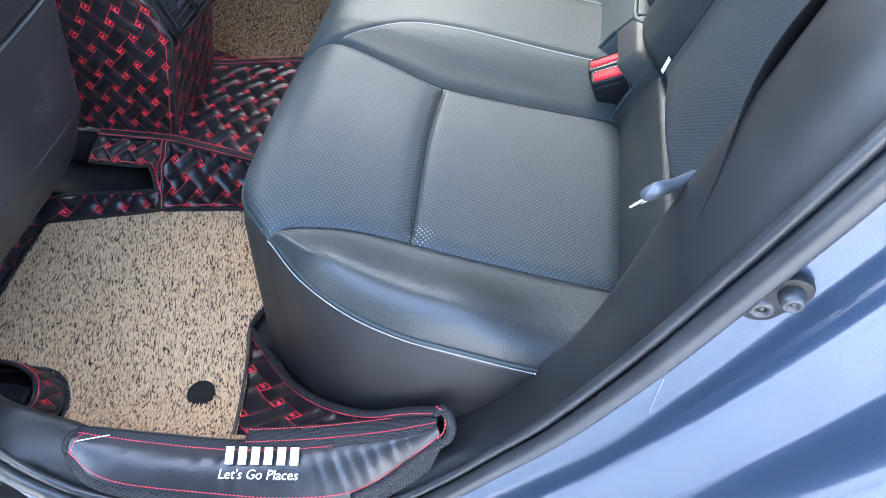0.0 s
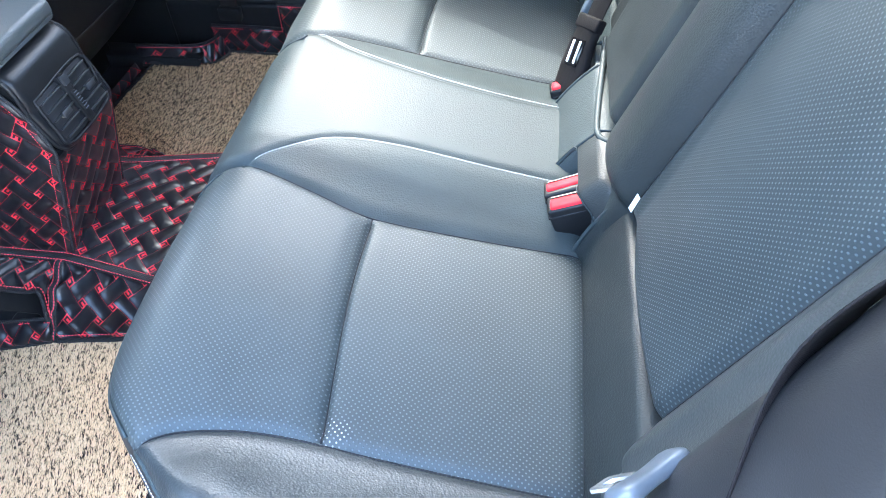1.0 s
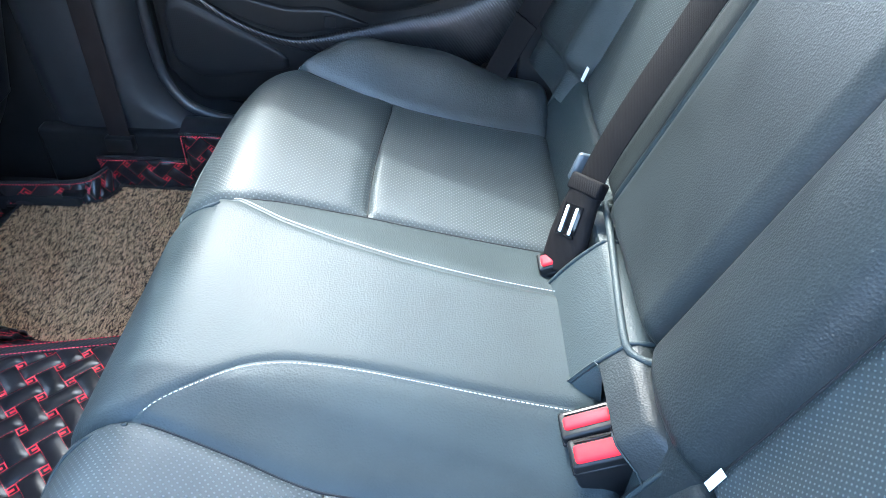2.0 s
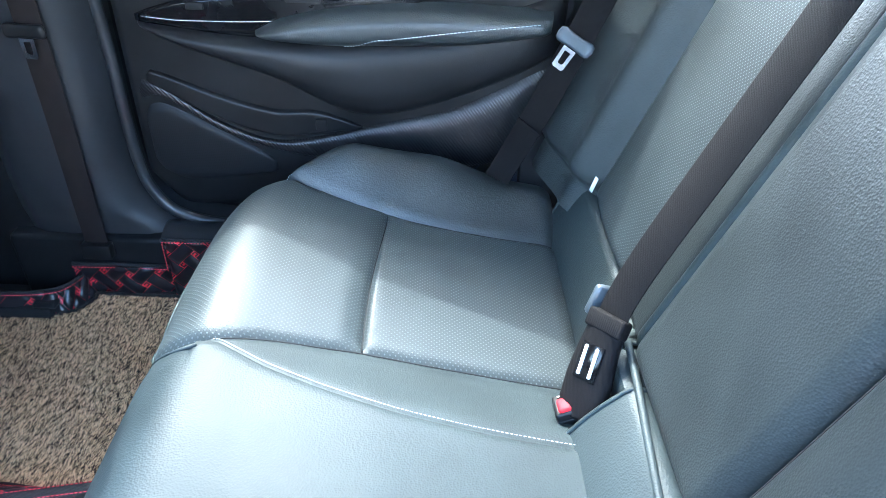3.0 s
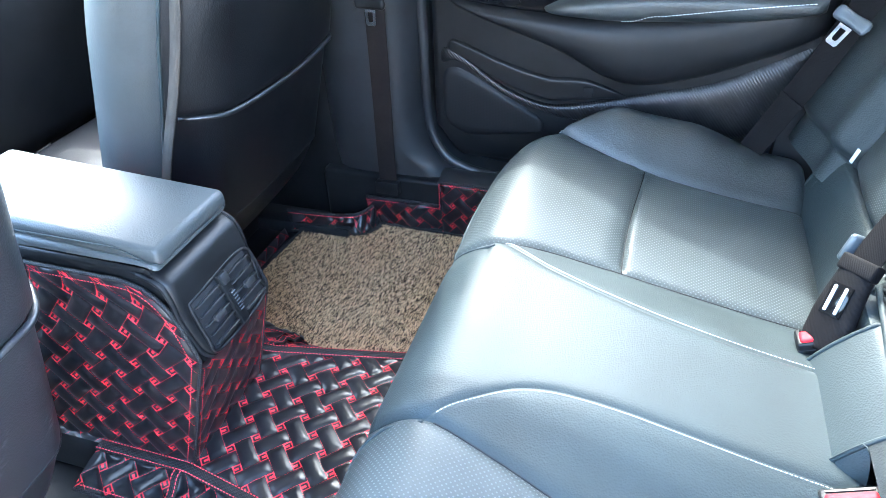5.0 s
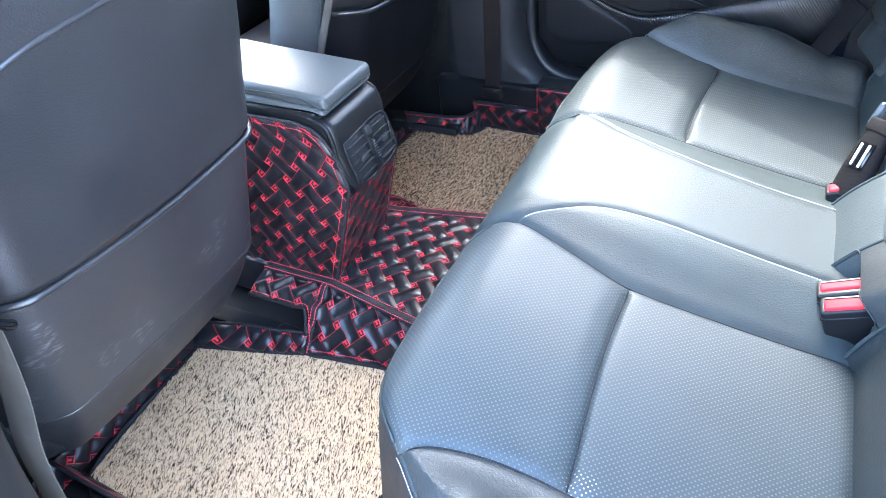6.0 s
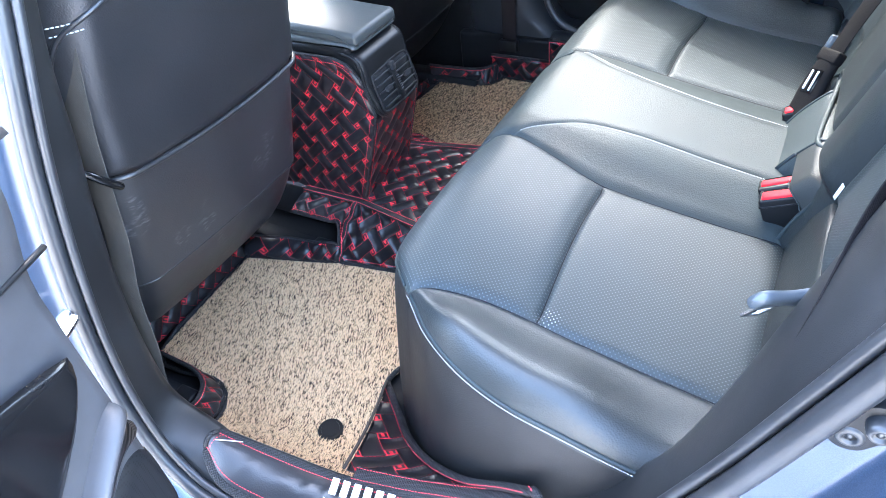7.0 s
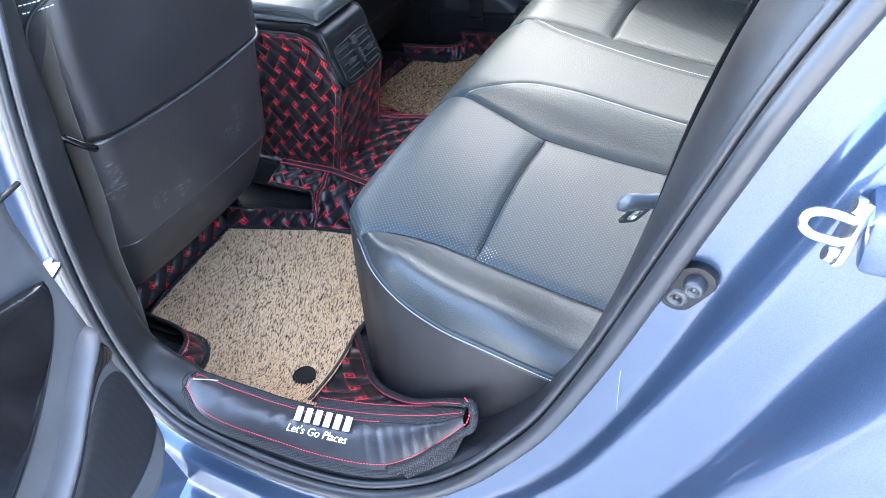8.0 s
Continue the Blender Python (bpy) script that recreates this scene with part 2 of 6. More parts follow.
SIDE_GLASS = tinted_glass("tinted_side_glass", (0.8, 0.82, 0.825))
# Rear tint is assumed, to cut the light on the front seat backs.
DARK_GLASS = tinted_glass("dimming_rear_glass", (0.3, 0.31, 0.31))
SCREEN_GLASS = tinted_glass("windscreen_glass", (0.88, 0.9, 0.89))
WALL = plastic("pale_bounce_wall", (0.46, 0.455, 0.44), 0.9, 60, 0.4)
TAG = plastic("white_tag", (0.7, 0.7, 0.68), 0.7)

# ---- mesh helpers ----


def raw(name, verts, faces, material, parent=None, label="", smooth=True):
    me = bpy.data.meshes.new(name)
    me.from_pydata([tuple(v) for v in verts], [], faces)
    me.update()
    if smooth:
        me.shade_smooth()
    me.materials.append(material)
    ob = new(name, me)
    ob.parent = parent
    if label:
        tagged(ob, label)
    return ob


def part(name, bm, material, parent=None, label="", smooth=True):
    """One bmesh as one mesh object under a thing or a part."""
    me = bpy.data.meshes.new(name)
    bmesh.ops.recalc_face_normals(bm, faces=bm.faces[:])
    bm.to_mesh(me)
    bm.free()
    if smooth:
        me.shade_smooth()
        me.set_sharp_from_angle(angle=radians(38))
    me.materials.append(material)
    ob = new(name, me)
    ob.parent = parent
    if label:
        tagged(ob, label)
    return ob


def thing(name, label, category, group="", kind=""):
    return tagged(new(name), label, category, group, kind)


def block(lo, hi, bevel=0.004, segments=2):
    bm = bmesh.new()
    bmesh.ops.create_cube(bm, size=1.0)
    lo, hi = Vector(lo), Vector(hi)
    for v in bm.verts:
        v.co = Vector((lo[i] + (v.co[i] + 0.5) * (hi[i] - lo[i]) for i in range(3)))
    if bevel:
        bmesh.ops.bevel(bm, geom=bm.edges[:], offset=bevel, segments=segments, profile=0.5, affect="EDGES")
    return bm


def slab(outline, axis, a, b, bevel=0.003, segments=2):
    """A flat outline of 2D points, extruded along an axis from a to b. The 2D points are the other two axes in order."""
    bm = bmesh.new()

    def at(p, d):
        q = list(p)
        q.insert("xyz".index(axis), d)
        return Vector(q)

    lo = [bm.verts.new(at(p, a)) for p in outline]
    hi = [bm.verts.new(at(p, b)) for p in outline]
    bm.faces.new(lo)
    bm.faces.new(hi[::-1])
    for i in range(len(lo)):
        j = (i + 1) % len(lo)
        bm.faces.new((lo[i], lo[j], hi[j], hi[i]))
    bmesh.ops.recalc_face_normals(bm, faces=bm.faces[:])
    if bevel:
        rim = [e for e in bm.edges if (e.verts[0] in lo) == (e.verts[1] in lo)]
        bmesh.ops.bevel(bm, geom=rim, offset=bevel, segments=segments, profile=0.5, affect="EDGES")
    return bm


def smooth_line(points, n=8):
    """A Catmull-Rom curve through the points."""
    p = [Vector(q) for q in points]
    p = [2 * p[0] - p[1]] + p + [2 * p[-1] - p[-2]]
    out = []
    for i in range(1, len(p) - 2):
        for k in range(n):
            t = k / n
            a, b, c, d = p[i - 1 : i + 3]
            out.append(0.5 * (2 * b + (c - a) * t + (2 * a - 5 * b + 4 * c - d) * t * t + (3 * b - a - 3 * c + d) * t**3))
    return out + [p[-2]]


def sweep(line, section, up=(0, 0, 1), closed=False, caps=True):
    """Sweeps a closed 2D section (side, up) along a line of points."""
    line = [Vector(p) for p in line]
    verts, faces, m, n = [], [], len(section), len(line)
    for i, p in enumerate(line):
        if closed:
            way = (line[(i + 1) % n] - line[i - 1]).normalized()
        else:
            way = (line[min(i + 1, n - 1)] - line[max(i - 1, 0)]).normalized()
        u = Vector(up(p) if callable(up) else up)
        side = way.cross(u).normalized()
        u = side.cross(way)
        verts += [p + side * a + u * b for a, b in section]
    for i in range(n if closed else n - 1):
        k = (i + 1) % n
        for j in range(m):
            faces.append((i * m + j, i * m + (j + 1) % m, k * m + (j + 1) % m, k * m + j))
    if caps and not closed:
        faces += [tuple(range(m))[::-1], tuple(range((n - 1) * m, n * m))]
    return verts, faces


def circle(r, n=8, flat=1.0):
    return [(r * math.cos(2 * math.pi * k / n), r * flat * math.sin(2 * math.pi * k / n)) for k in range(n)]


def ribbon_section(width, thick):
    w, t = width / 2, thick / 2
    return [(-w, -t * 0.5), (-w * 0.96, -t), (w * 0.96, -t), (w, -t * 0.5), (w, t * 0.5), (w * 0.96, t), (-w * 0.96, t), (-w, t * 0.5)]


def lerp(x, table):
    return float(np.interp(x, [a for a, _ in table], [b for _, b in table]))


def eased(x, table):
    """Smooth interpolation of a table of (x, value), with cubic ease from Catmull-Rom tangents."""
    xs, ys = [a for a, _ in table], [b for _, b in table]
    if x <= xs[0]:
        return ys[0]
    if x >= xs[-1]:
        return ys[-1]
    i = max(k for k in range(len(xs) - 1) if xs[k] <= x)
    h = xs[i + 1] - xs[i]
    t = (x - xs[i]) / h

    def slope(k):
        a, b = max(k - 1, 0), min(k + 1, len(xs) - 1)
        return (ys[b] - ys[a]) / (xs[b] - xs[a])

    m0, m1 = slope(i) * h, slope(i + 1) * h
    return (2 * t**3 - 3 * t**2 + 1) * ys[i] + (t**3 - 2 * t**2 + t) * m0 + (-2 * t**3 + 3 * t**2) * ys[i + 1] + (t**3 - t**2) * m1


def step(a, b, x):
    t = min(max((x - a) / (b - a), 0.0), 1.0)
    return t * t * (3 - 2 * t)


def threads(line, up, length=0.005, gap=0.002, r=0.0007, offset=0.0):
    """Stitches along a line: short rounded beads, as one mesh."""
    line = [Vector(p) for p in line]
    acc, verts, faces = 0.0, [], []
    lens = [0.0]
    for a, b in zip(line, line[1:]):
        lens.append(lens[-1] + (b - a).length)

    def at(s):
        k = max(i for i in range(len(lens)) if lens[i] <= s + 1e-9)
        k = min(k, len(line) - 2)
        t = (s - lens[k]) / max(lens[k + 1] - lens[k], 1e-9)
        return line[k].lerp(line[k + 1], t)

    s = 0.0
    while s + length < lens[-1]:
        a, b = at(s), at(s + length)
        way = (b - a).normalized()
        side = way.cross(Vector(up)).normalized()
        u = side.cross(way)
        base = len(verts)
        for p, k in ((a, 0.55), (a.lerp(b, 0.25), 1), (a.lerp(b, 0.75), 1), (b, 0.55)):
            p = p + side * offset
            verts += [p - side * r * k, p + u * r * k * 1.2, p + side * r * k]
        for i in range(3):
            o = base + 3 * i
            faces += [(o, o + 1, o + 4, o + 3), (o + 1, o + 2, o + 5, o + 4)]
        s += length + gap
    return verts, faces


# ---- rear bench cushion ----
HALF = [(-0.264, 0.395), (-0.256, 0.446), (-0.242, 0.492), (-0.22, 0.532), (-0.185, 0.568), (-0.152, 0.597), (-0.1, 0.645), (-0.044, 0.678), (0.03, 0.697), (0.095, 0.703), (0.17, 0.703), (0.31, 0.695)]
BASE = [(-0.264, 0.366), (-0.245, 0.373), (-0.2, 0.387), (-0.16, 0.385), (-0.1, 0.37), (0.0, 0.345), (0.1, 0.328), (0.2, 0.313), (0.31, 0.299)]
# seams of the cushion, on the near (-1) and the far (1) side
INNER = {-1: [(-0.264, 0.164), (-0.19, 0.163), (-0.133, 0.174), (-0.083, 0.186), (-0.033, 0.2), (0.0, 0.206), (0.109, 0.208), (0.31, 0.206)],
         1: [(-0.264, 0.19), (-0.185, 0.191), (-0.112, 0.206), (-0.04, 0.213), (0.0, 0.216), (0.108, 0.21), (0.31, 0.198)]}
ARC = {-1: [(-0.264, 0.163), (-0.187, 0.16), (-0.165, 0.139), (-0.144, 0.122), (-0.101, 0.092), (-0.058, 0.08), (0.0, 0.079), (0.09, 0.085), (0.18, 0.092), (0.31, 0.1)],
       1: [(-0.264, 0.19), (-0.185, 0.189), (-0.142, 0.168), (-0.103, 0.148), (-0.06, 0.131), (-0.03, 0.12), (0.04, 0.1), (0.1, 0.09), (0.16, 0.083), (0.22, 0.078), (0.31, 0.072)]}
OUTER = {-1: [(-0.16, 0.585), (-0.135, 0.567), (-0.108, 0.556), (-0.066, 0.546), (-0.01, 0.542), (0.07, 0.546), (0.145, 0.549), (0.31, 0.555)],
         1: [(-0.16, 0.592), (-0.13, 0.579), (-0.075, 0.566), (-0.025, 0.555), (0.0, 0.549), (0.073, 0.538), (0.169, 0.532), (0.31, 0.531)]}
REAR, FRONT = 0.302, -0.263
FRONT_LINE = [(0.168, -0.187), (0.178, -0.234), (0.2, -0.2595), (0.3, -0.261), (0.395, -0.261), (0.446, -0.254), (0.492, -0.24), (0.532, -0.218), (0.575, -0.176)]


def outer_seam(x, s):
    return 9.0 if x < -0.16 else eased(x, OUTER[s])


def cross_seam(y):
    return 0.012 * step(0.205, 0.545, y) - 0.006 * math.sin(math.pi * min(max((y - 0.205) / 0.34, 0), 1))


def cushion_z(x, y):
    s, y = (1 if y > 0 else -1), abs(y)
    z = eased(x, BASE)
    inner, arc, outer, half = eased(x, INNER[s]), eased(x, ARC[s]), outer_seam(x, s), eased(x, HALF)
    raise_ = 0.03 * step(-0.2, 0.05, x) + 0.006
    z += raise_ * (1 - step(arc - 0.02, inner + 0.004, y)) if x > -0.19 else 0.006 * (1 - step(0.14, 0.18, y))
    if inner < y < outer:
        w = math.sin(math.pi * min((y - inner) / (min(outer, half) - inner), 1))
        z += 0.007 * w - 0.006 * step(-0.05, 0.2, x) * w
    if y > outer:
        t = min((y - outer) / (half - outer), 1)
        along_x = step(-0.17, -0.04, x) * (1 - 0.55 * step(0.08, 0.23, x))
        z += (0.012 if s > 0 else 0.004) * math.sin(math.pi * t) + along_x * ((0.042 * math.sin(math.pi * t ** 1.4) if s > 0 else 0.034 * math.sin(math.pi * t ** 2.1)) + 0.024 * t) + 0.006 * step(0.0, 0.2, x) * t
    for d, depth, wide in ((y - inner, 0.006, 0.006), (y - outer, 0.006, 0.006), (y - arc, 0.0025, 0.004)):
        z -= depth * math.exp(-((d / wide) ** 2))
    if inner < y < outer:
        z -= (0.009 * math.exp(-(((x - cross_seam(y)) / 0.004) ** 2)) + 0.005 * math.exp(-(((x - cross_seam(y) + 0.006) / 0.014) ** 2))) * step(inner - 0.002, inner + 0.02, y) * (1 - step(min(outer, half) - 0.02, min(outer, half) + 0.002, y))
    front, side = x - FRONT, half - y
    for d, r, deep in ((front, 0.1, 0.048), (side, 0.028, 0.021), (REAR - x, 0.03, 0.022)):
        if d < r:
            k = 1 - max(d, 0) / r
            z -= deep * (1 - math.sqrt(max(1 - k * k, 0)))
    return z


def seams_at(x, s):
    """Half-width places of the seams at a depth x: arc, inner, outer, rim."""
    half = eased(x, HALF)
    inner = eased(x, INNER[s])
    return min(eased(x, ARC[s]), inner), inner, min(outer_seam(x, s), half), half


def cushion(seat):
    nx, counts = (72, 78), (18, 10, 46, 26)
    rows = [REAR * (1 - i / nx[0]) for i in range(nx[0])] + [FRONT * (1 - (1 - i / nx[1]) ** 1.25) for i in range(nx[1] + 1)]
    names = ["centre_pad", "centre_gusset", "insert", "side_bolster"]
    pts, stride = [], 2 * sum(counts) + 1
    for x in rows:
        sides = {}
        for s in (-1, 1):
            sides[s], last = [0.0], 0.0
            for edge, n in zip(seams_at(x, s), counts):
                sides[s] += [last + (edge - last) * (k + 1) / n for k in range(n)]
                last = edge
        for y in [-v for v in sides[-1][:0:-1]] + sides[1]:
            xx = x + cross_seam(abs(y)) * math.exp(-((x / 0.06) ** 2)) * step(0.1, 0.205, abs(y))
            pts.append((xx, y, cushion_z(xx, y)))
    panels = {}
    bounds = [sum(counts[: k + 1]) for k in range(4)]
    mid = sum(counts)
    for i in range(len(rows) - 1):
        for j in range(stride - 1):
            q = (i * stride + j, i * stride + j + 1, (i + 1) * stride + j + 1, (i + 1) * stride + j)
            k = j - mid if j >= mid else mid - 1 - j
            band = next(n for n in range(4) if k < bounds[n])
            if abs(pts[q[0]][1] - pts[q[1]][1]) < 1e-5 and abs(pts[q[2]][1] - pts[q[3]][1]) < 1e-5:
                continue
            name = names[band]
            if band == 2:
                name = "rear_insert" if i < nx[0] else "front_insert"
            panels.setdefault((name, 0 if band == 0 else (1 if j >= mid else -1)), []).append(q)
    for (name, _), quads in panels.items():
        used = sorted({k for q in quads for k in q})
        index = {k: n for n, k in enumerate(used)}
        raw(name, [pts[k] for k in used], [tuple(index[k] for k in q) for q in quads], PERF if "insert" in name else BOLSTER if name == "side_bolster" else LEATHER, seat,
            "dotted perforated leather panel" if "insert" in name else "")
    nx, ny = len(rows) - 1, stride - 1
    # outer wall: from the rim of the top down to the floor
    rim = [pts[i * (ny + 1)] for i in range(nx + 1)] + [pts[nx * (ny + 1) + j] for j in range(1, ny + 1)] + [pts[i * (ny + 1) + ny] for i in range(nx - 1, -1, -1)]
    rim = [Vector(p) for p in rim]
    verts, faces, rings = [], [], [(0, 0.0, 0), (0.005, 0.06, 0), (0.011, 0.2, 0), (0.02, 0.45, 0), (0.03, 0.75, 0), (0.035, 1.0, 0)]
    for k, p in enumerate(rim):
        a, b = rim[max(k - 1, 0)], rim[min(k + 1, len(rim) - 1)]
        way = (b - a)
        out = Vector((way.y, -way.x, 0)).normalized()
        if out.dot(Vector((p.x - 0.2, p.y, 0))) < 0:
            out = -out
        for o, f, _ in rings:
            verts.append(p + out * o + Vector((0, 0, (0.01 - p.z) * f)))
    m = len(rings)
    for k in range(len(rim) - 1):
        for r in range(m - 1):
            faces.append((k * m + r, k * m + r + 1, (k + 1) * m + r + 1, (k + 1) * m + r))
    raw("front_skirt", verts, faces, SKIRT, seat, "plain black leather skirt")
    # dark sewn seams between the panels
    for s in (-1, 1):
        runs = [[(cross_seam(y), y) for y in np.linspace(eased(0.0, INNER[s]) + 0.002, eased(0.0, OUTER[s]) - 0.002, 50)],
                [(x, eased(x, INNER[s])) for x in np.linspace(-0.175, 0.3, 70)],
                [(x, eased(x, OUTER[s])) for x in np.linspace(-0.155, 0.3, 70)]]
        for run in runs:
            line = [Vector((x, s * y, cushion_z(x, s * y) + 0.0002)) for x, y in run]
            raw("seam", *sweep(line, circle(0.0014, 6)), RAIL, seat, "dark sewn seam")
    # piping and stitches
    for s in (-1, 1):
        line = [Vector((eased(y, FRONT_LINE), s * y, 0)) for y in np.linspace(0.168, 0.575, 50)]
        line = [Vector((p.x, p.y, cushion_z(p.x, p.y) + 0.0012)) for p in line]
        raw("piping", *sweep(line, circle(0.002, 8)), LEATHER, seat)
        line = [Vector((x, s * (eased(x, HALF) - 0.002), 0)) for x in np.linspace(-0.16, 0.2, 60)]
        line = [Vector((p.x, p.y, cushion_z(p.x, p.y) + 0.001)) for p in line]
        raw("piping", *sweep(line, circle(0.0028, 8)), LEATHER, seat)
        raw("stitching", *threads(line, (0, 0, 1), 0.003, 0.0012, 0.0006, -s * 0.005), THREAD_GREY, seat, "pale stitches along the seam")
        line = [Vector((x, s * (eased(x, ARC[s]) + 0.005), 0)) for x in np.linspace(-0.175, 0.29, 80)]
        line = [Vector((p.x, p.y, cushion_z(p.x, p.y) + 0.0012)) for p in line]
        raw("stitching", *threads(line, (0, 0, 1), 0.0036, 0.0016, 0.00062), STITCH, seat, "pale stitches along the seam")


# ---- rear seat back ----
LEAN = math.atan(0.36)
FOOT = Vector((0.338, 0.0, 0.41))


def back_frame():
    """Local frame of the seat back: x up along it, y across, z out of it towards the front."""
    up = Vector((math.sin(LEAN), 0, math.cos(LEAN)))
    out = Vector((-math.cos(LEAN), 0, math.sin(LEAN)))
    m = Matrix.Identity(4)
    for i, a in enumerate((up, Vector((0, 1, 0)), out)):
        for k in range(3):
            m[k][i] = a[k]
    m.translation = FOOT
    return m


TALL = 0.62


ARMREST = (-0.08, 0.16)


def back_half(v):
    return 0.69 - 0.1 * step(0.42, 0.62, v)


def back_inner(y, v):
    """Where the perforated insert begins, on either side of the armrest."""
    return 0.238 - 0.01 * step(0, 0.4, v) if y > 0 else 0.227 - 0.008 * step(0, 0.4, v)


def back_relief(v, y):
    """Height of the seat back's face over its plane."""
    a = abs(y)
    inner, outer = back_inner(y, v), 0.514
    h = 0.02 * step(inner + 0.03, inner - 0.03, a)
    k = min(y - ARMREST[0], ARMREST[1] - y)
    h += 0.012 * step(-0.004, 0.03, k) - 0.009 * math.exp(-((k / 0.006) ** 2))
    if -inner < y < ARMREST[0]:
        h += 0.022 * math.sin(math.pi * (ARMREST[0] - y) / (inner + ARMREST[0])) ** 0.7
    h += 0.04 * step(outer, outer + 0.06, a) + 0.035 * step(outer + 0.06, 0.68, a)
    for d, depth, wide in ((a - inner, 0.008, 0.006), (a - outer, 0.009, 0.007)):
        h -= depth * math.exp(-((d / wide) ** 2))
    if inner < a < outer:
        h += 0.012 * math.sin(math.pi * (a - inner) / (outer - inner))
    h -= 0.06 * (1 - math.sqrt(max(0, 1 - max(0, (v - TALL + 0.06) / 0.06) ** 2)))
    h -= 0.02 * (1 - math.sqrt(max(0, 1 - max(0, min(1, (0.02 - v) / 0.02)) ** 2)))
    return h


def seat_back(back):
    m = back_frame()
    nv = 120
    counts = (40, 60, 40, 70, 24, 60, 40)
    names = (("side_bolster", "near"), ("insert", "near"), ("centre_panel", "near"), ("armrest", ""), ("centre_panel", "far"), ("insert", "far"), ("side_bolster", "far"))
    pts, ny = [], sum(counts)
    for i in range(nv + 1):
        v = -0.06 + (TALL + 0.06) * i / nv
        half = back_half(v)
        marks = [-half, -min(0.514, half - 0.01), -back_inner(-1, v), ARMREST[0], ARMREST[1], back_inner(1, v), min(0.514, half - 0.01), half]
        row = [marks[0]]
        for a, b, n in zip(marks, marks[1:], counts):
            row += [a + (b - a) * (k + 1) / n for k in range(n)]
        pts += [(v, y, back_relief(v, y)) for y in row]
    panels = {}
    starts = [sum(counts[:k]) for k in range(len(counts) + 1)]
    for i in range(nv):
        for j in range(ny):
            q = (i * (ny + 1) + j, (i + 1) * (ny + 1) + j, (i + 1) * (ny + 1) + j + 1, i * (ny + 1) + j + 1)
            key = names[next(k for k in range(len(counts)) if j < starts[k + 1])]
            panels.setdefault(key, []).append(q)
    for (name, _), quads in panels.items():
        used = sorted({k for q in quads for k in q})
        index = {k: n for n, k in enumerate(used)}
        ob = raw(name, [pts[k] for k in used], [tuple(index[k] for k in q) for q in quads], PERF_SHADED if name == "insert" else BOLSTER if name == "side_bolster" else SHADED_LEATHER, back,
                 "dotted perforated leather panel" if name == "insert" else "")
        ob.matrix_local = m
    for run in (lambda v: back_inner(1, v), lambda v: -back_inner(-1, v), lambda v: -0.514, lambda v: 0.514, lambda v: ARMREST[0] - 0.006):
        line = [Vector((v, run(v), back_relief(v, run(v)) + 0.0003)) for v in np.linspace(0.0, 0.56, 60)]
        raw("seam", *sweep(line, circle(0.0014, 6)), RAIL, back, "dark sewn seam").matrix_local = m
    for e in (ARMREST[0], ARMREST[1]):
        line = [Vector((v, e + 0.004 * math.copysign(1, e), back_relief(v, e) + 0.002)) for v in np.linspace(0.0, 0.56, 60)]
        raw("armrest_seam", *sweep(line, circle(0.0085 if e > 0 else 0.004, 12)), LEATHER, back, "rolled leather edge of the folded armrest").matrix_local = m


rear_seat = thing("rear_seat", "charcoal leather rear bench seat with perforated inserts and pale stitching", "car seat")
cushion(rear_seat)
seat_back(rear_seat)



# ---- further mesh helpers ----
def sheet(fn, nu, nv, u0=0.0, u1=1.0, v0=0.0, v1=1.0):
    """A grid over fn(u, v) -> point."""
    verts = [fn(u0 + (u1 - u0) * i / nu, v0 + (v1 - v0) * j / nv) for i in range(nu + 1) for j in range(nv + 1)]
    faces = [(i * (nv + 1) + j, (i + 1) * (nv + 1) + j, (i + 1) * (nv + 1) + j + 1, i * (nv + 1) + j + 1) for i in range(nu) for j in range(nv)]
    return verts, faces


def weave_height(u, v):
    a, b = (u + v) / math.sqrt(2) / PITCH, (u - v) / math.sqrt(2) / PITCH
    i, j = math.floor(a), math.floor(b)
    fa, fb = a - i - 0.5, b - j - 0.5
    if (i + j) % 2:
        fa, fb = fb, fa
    if abs(fb) < 1 / 3:
        c, l = fb * 3, abs(fa)
    elif abs(fa) < 1 / 3:
        c, l = fa * 3, 1 - abs(fb)
    else:
        return 0.0
    return math.sqrt(max(1 - c * c, 0)) * (1 - min(l / 0.667, 1) ** 5)


def quilted(name, fn, width, height, parent, label="", amp=0.005, cell=0.0034, back=False, flat=None):
    """A quilted sheet over fn(u, v), with u and v in metres from 0 to width and height."""
    nu, nv = max(2, int(width / cell)), max(2, int(height / cell))
    e = 1e-3
    verts, uvs = [], []
    for i in range(nu + 1):
        for j in range(nv + 1):
            u, v = width * i / nu, height * j / nv
            p = Vector(fn(u, v))
            du, dv = Vector(fn(u + e, v)) - Vector(fn(u - e, v)), Vector(fn(u, v + e)) - Vector(fn(u, v - e))
            n = du.cross(dv).normalized() * (-1 if back else 1)
            rim = min(u, width - u, v, height - v)
            a, b = flat(p) if flat else (u, v)
            verts.append(p + n * amp * weave_height(a, b) * step(0.0, 0.008, rim))
            uvs.append((a, b))
    faces = [(i * (nv + 1) + j, (i + 1) * (nv + 1) + j, (i + 1) * (nv + 1) + j + 1, i * (nv + 1) + j + 1) for i in range(nu) for j in range(nv)]
    ob = raw(name, verts, faces, QUILT, parent, label)
    layer = ob.data.uv_layers.new(name="UVMap")
    order = np.empty(len(ob.data.loops), dtype=np.int32)
    ob.data.loops.foreach_get("vertex_index", order)
    layer.data.foreach_set("uv", np.array(uvs, dtype=np.float32)[order].ravel())
    return ob


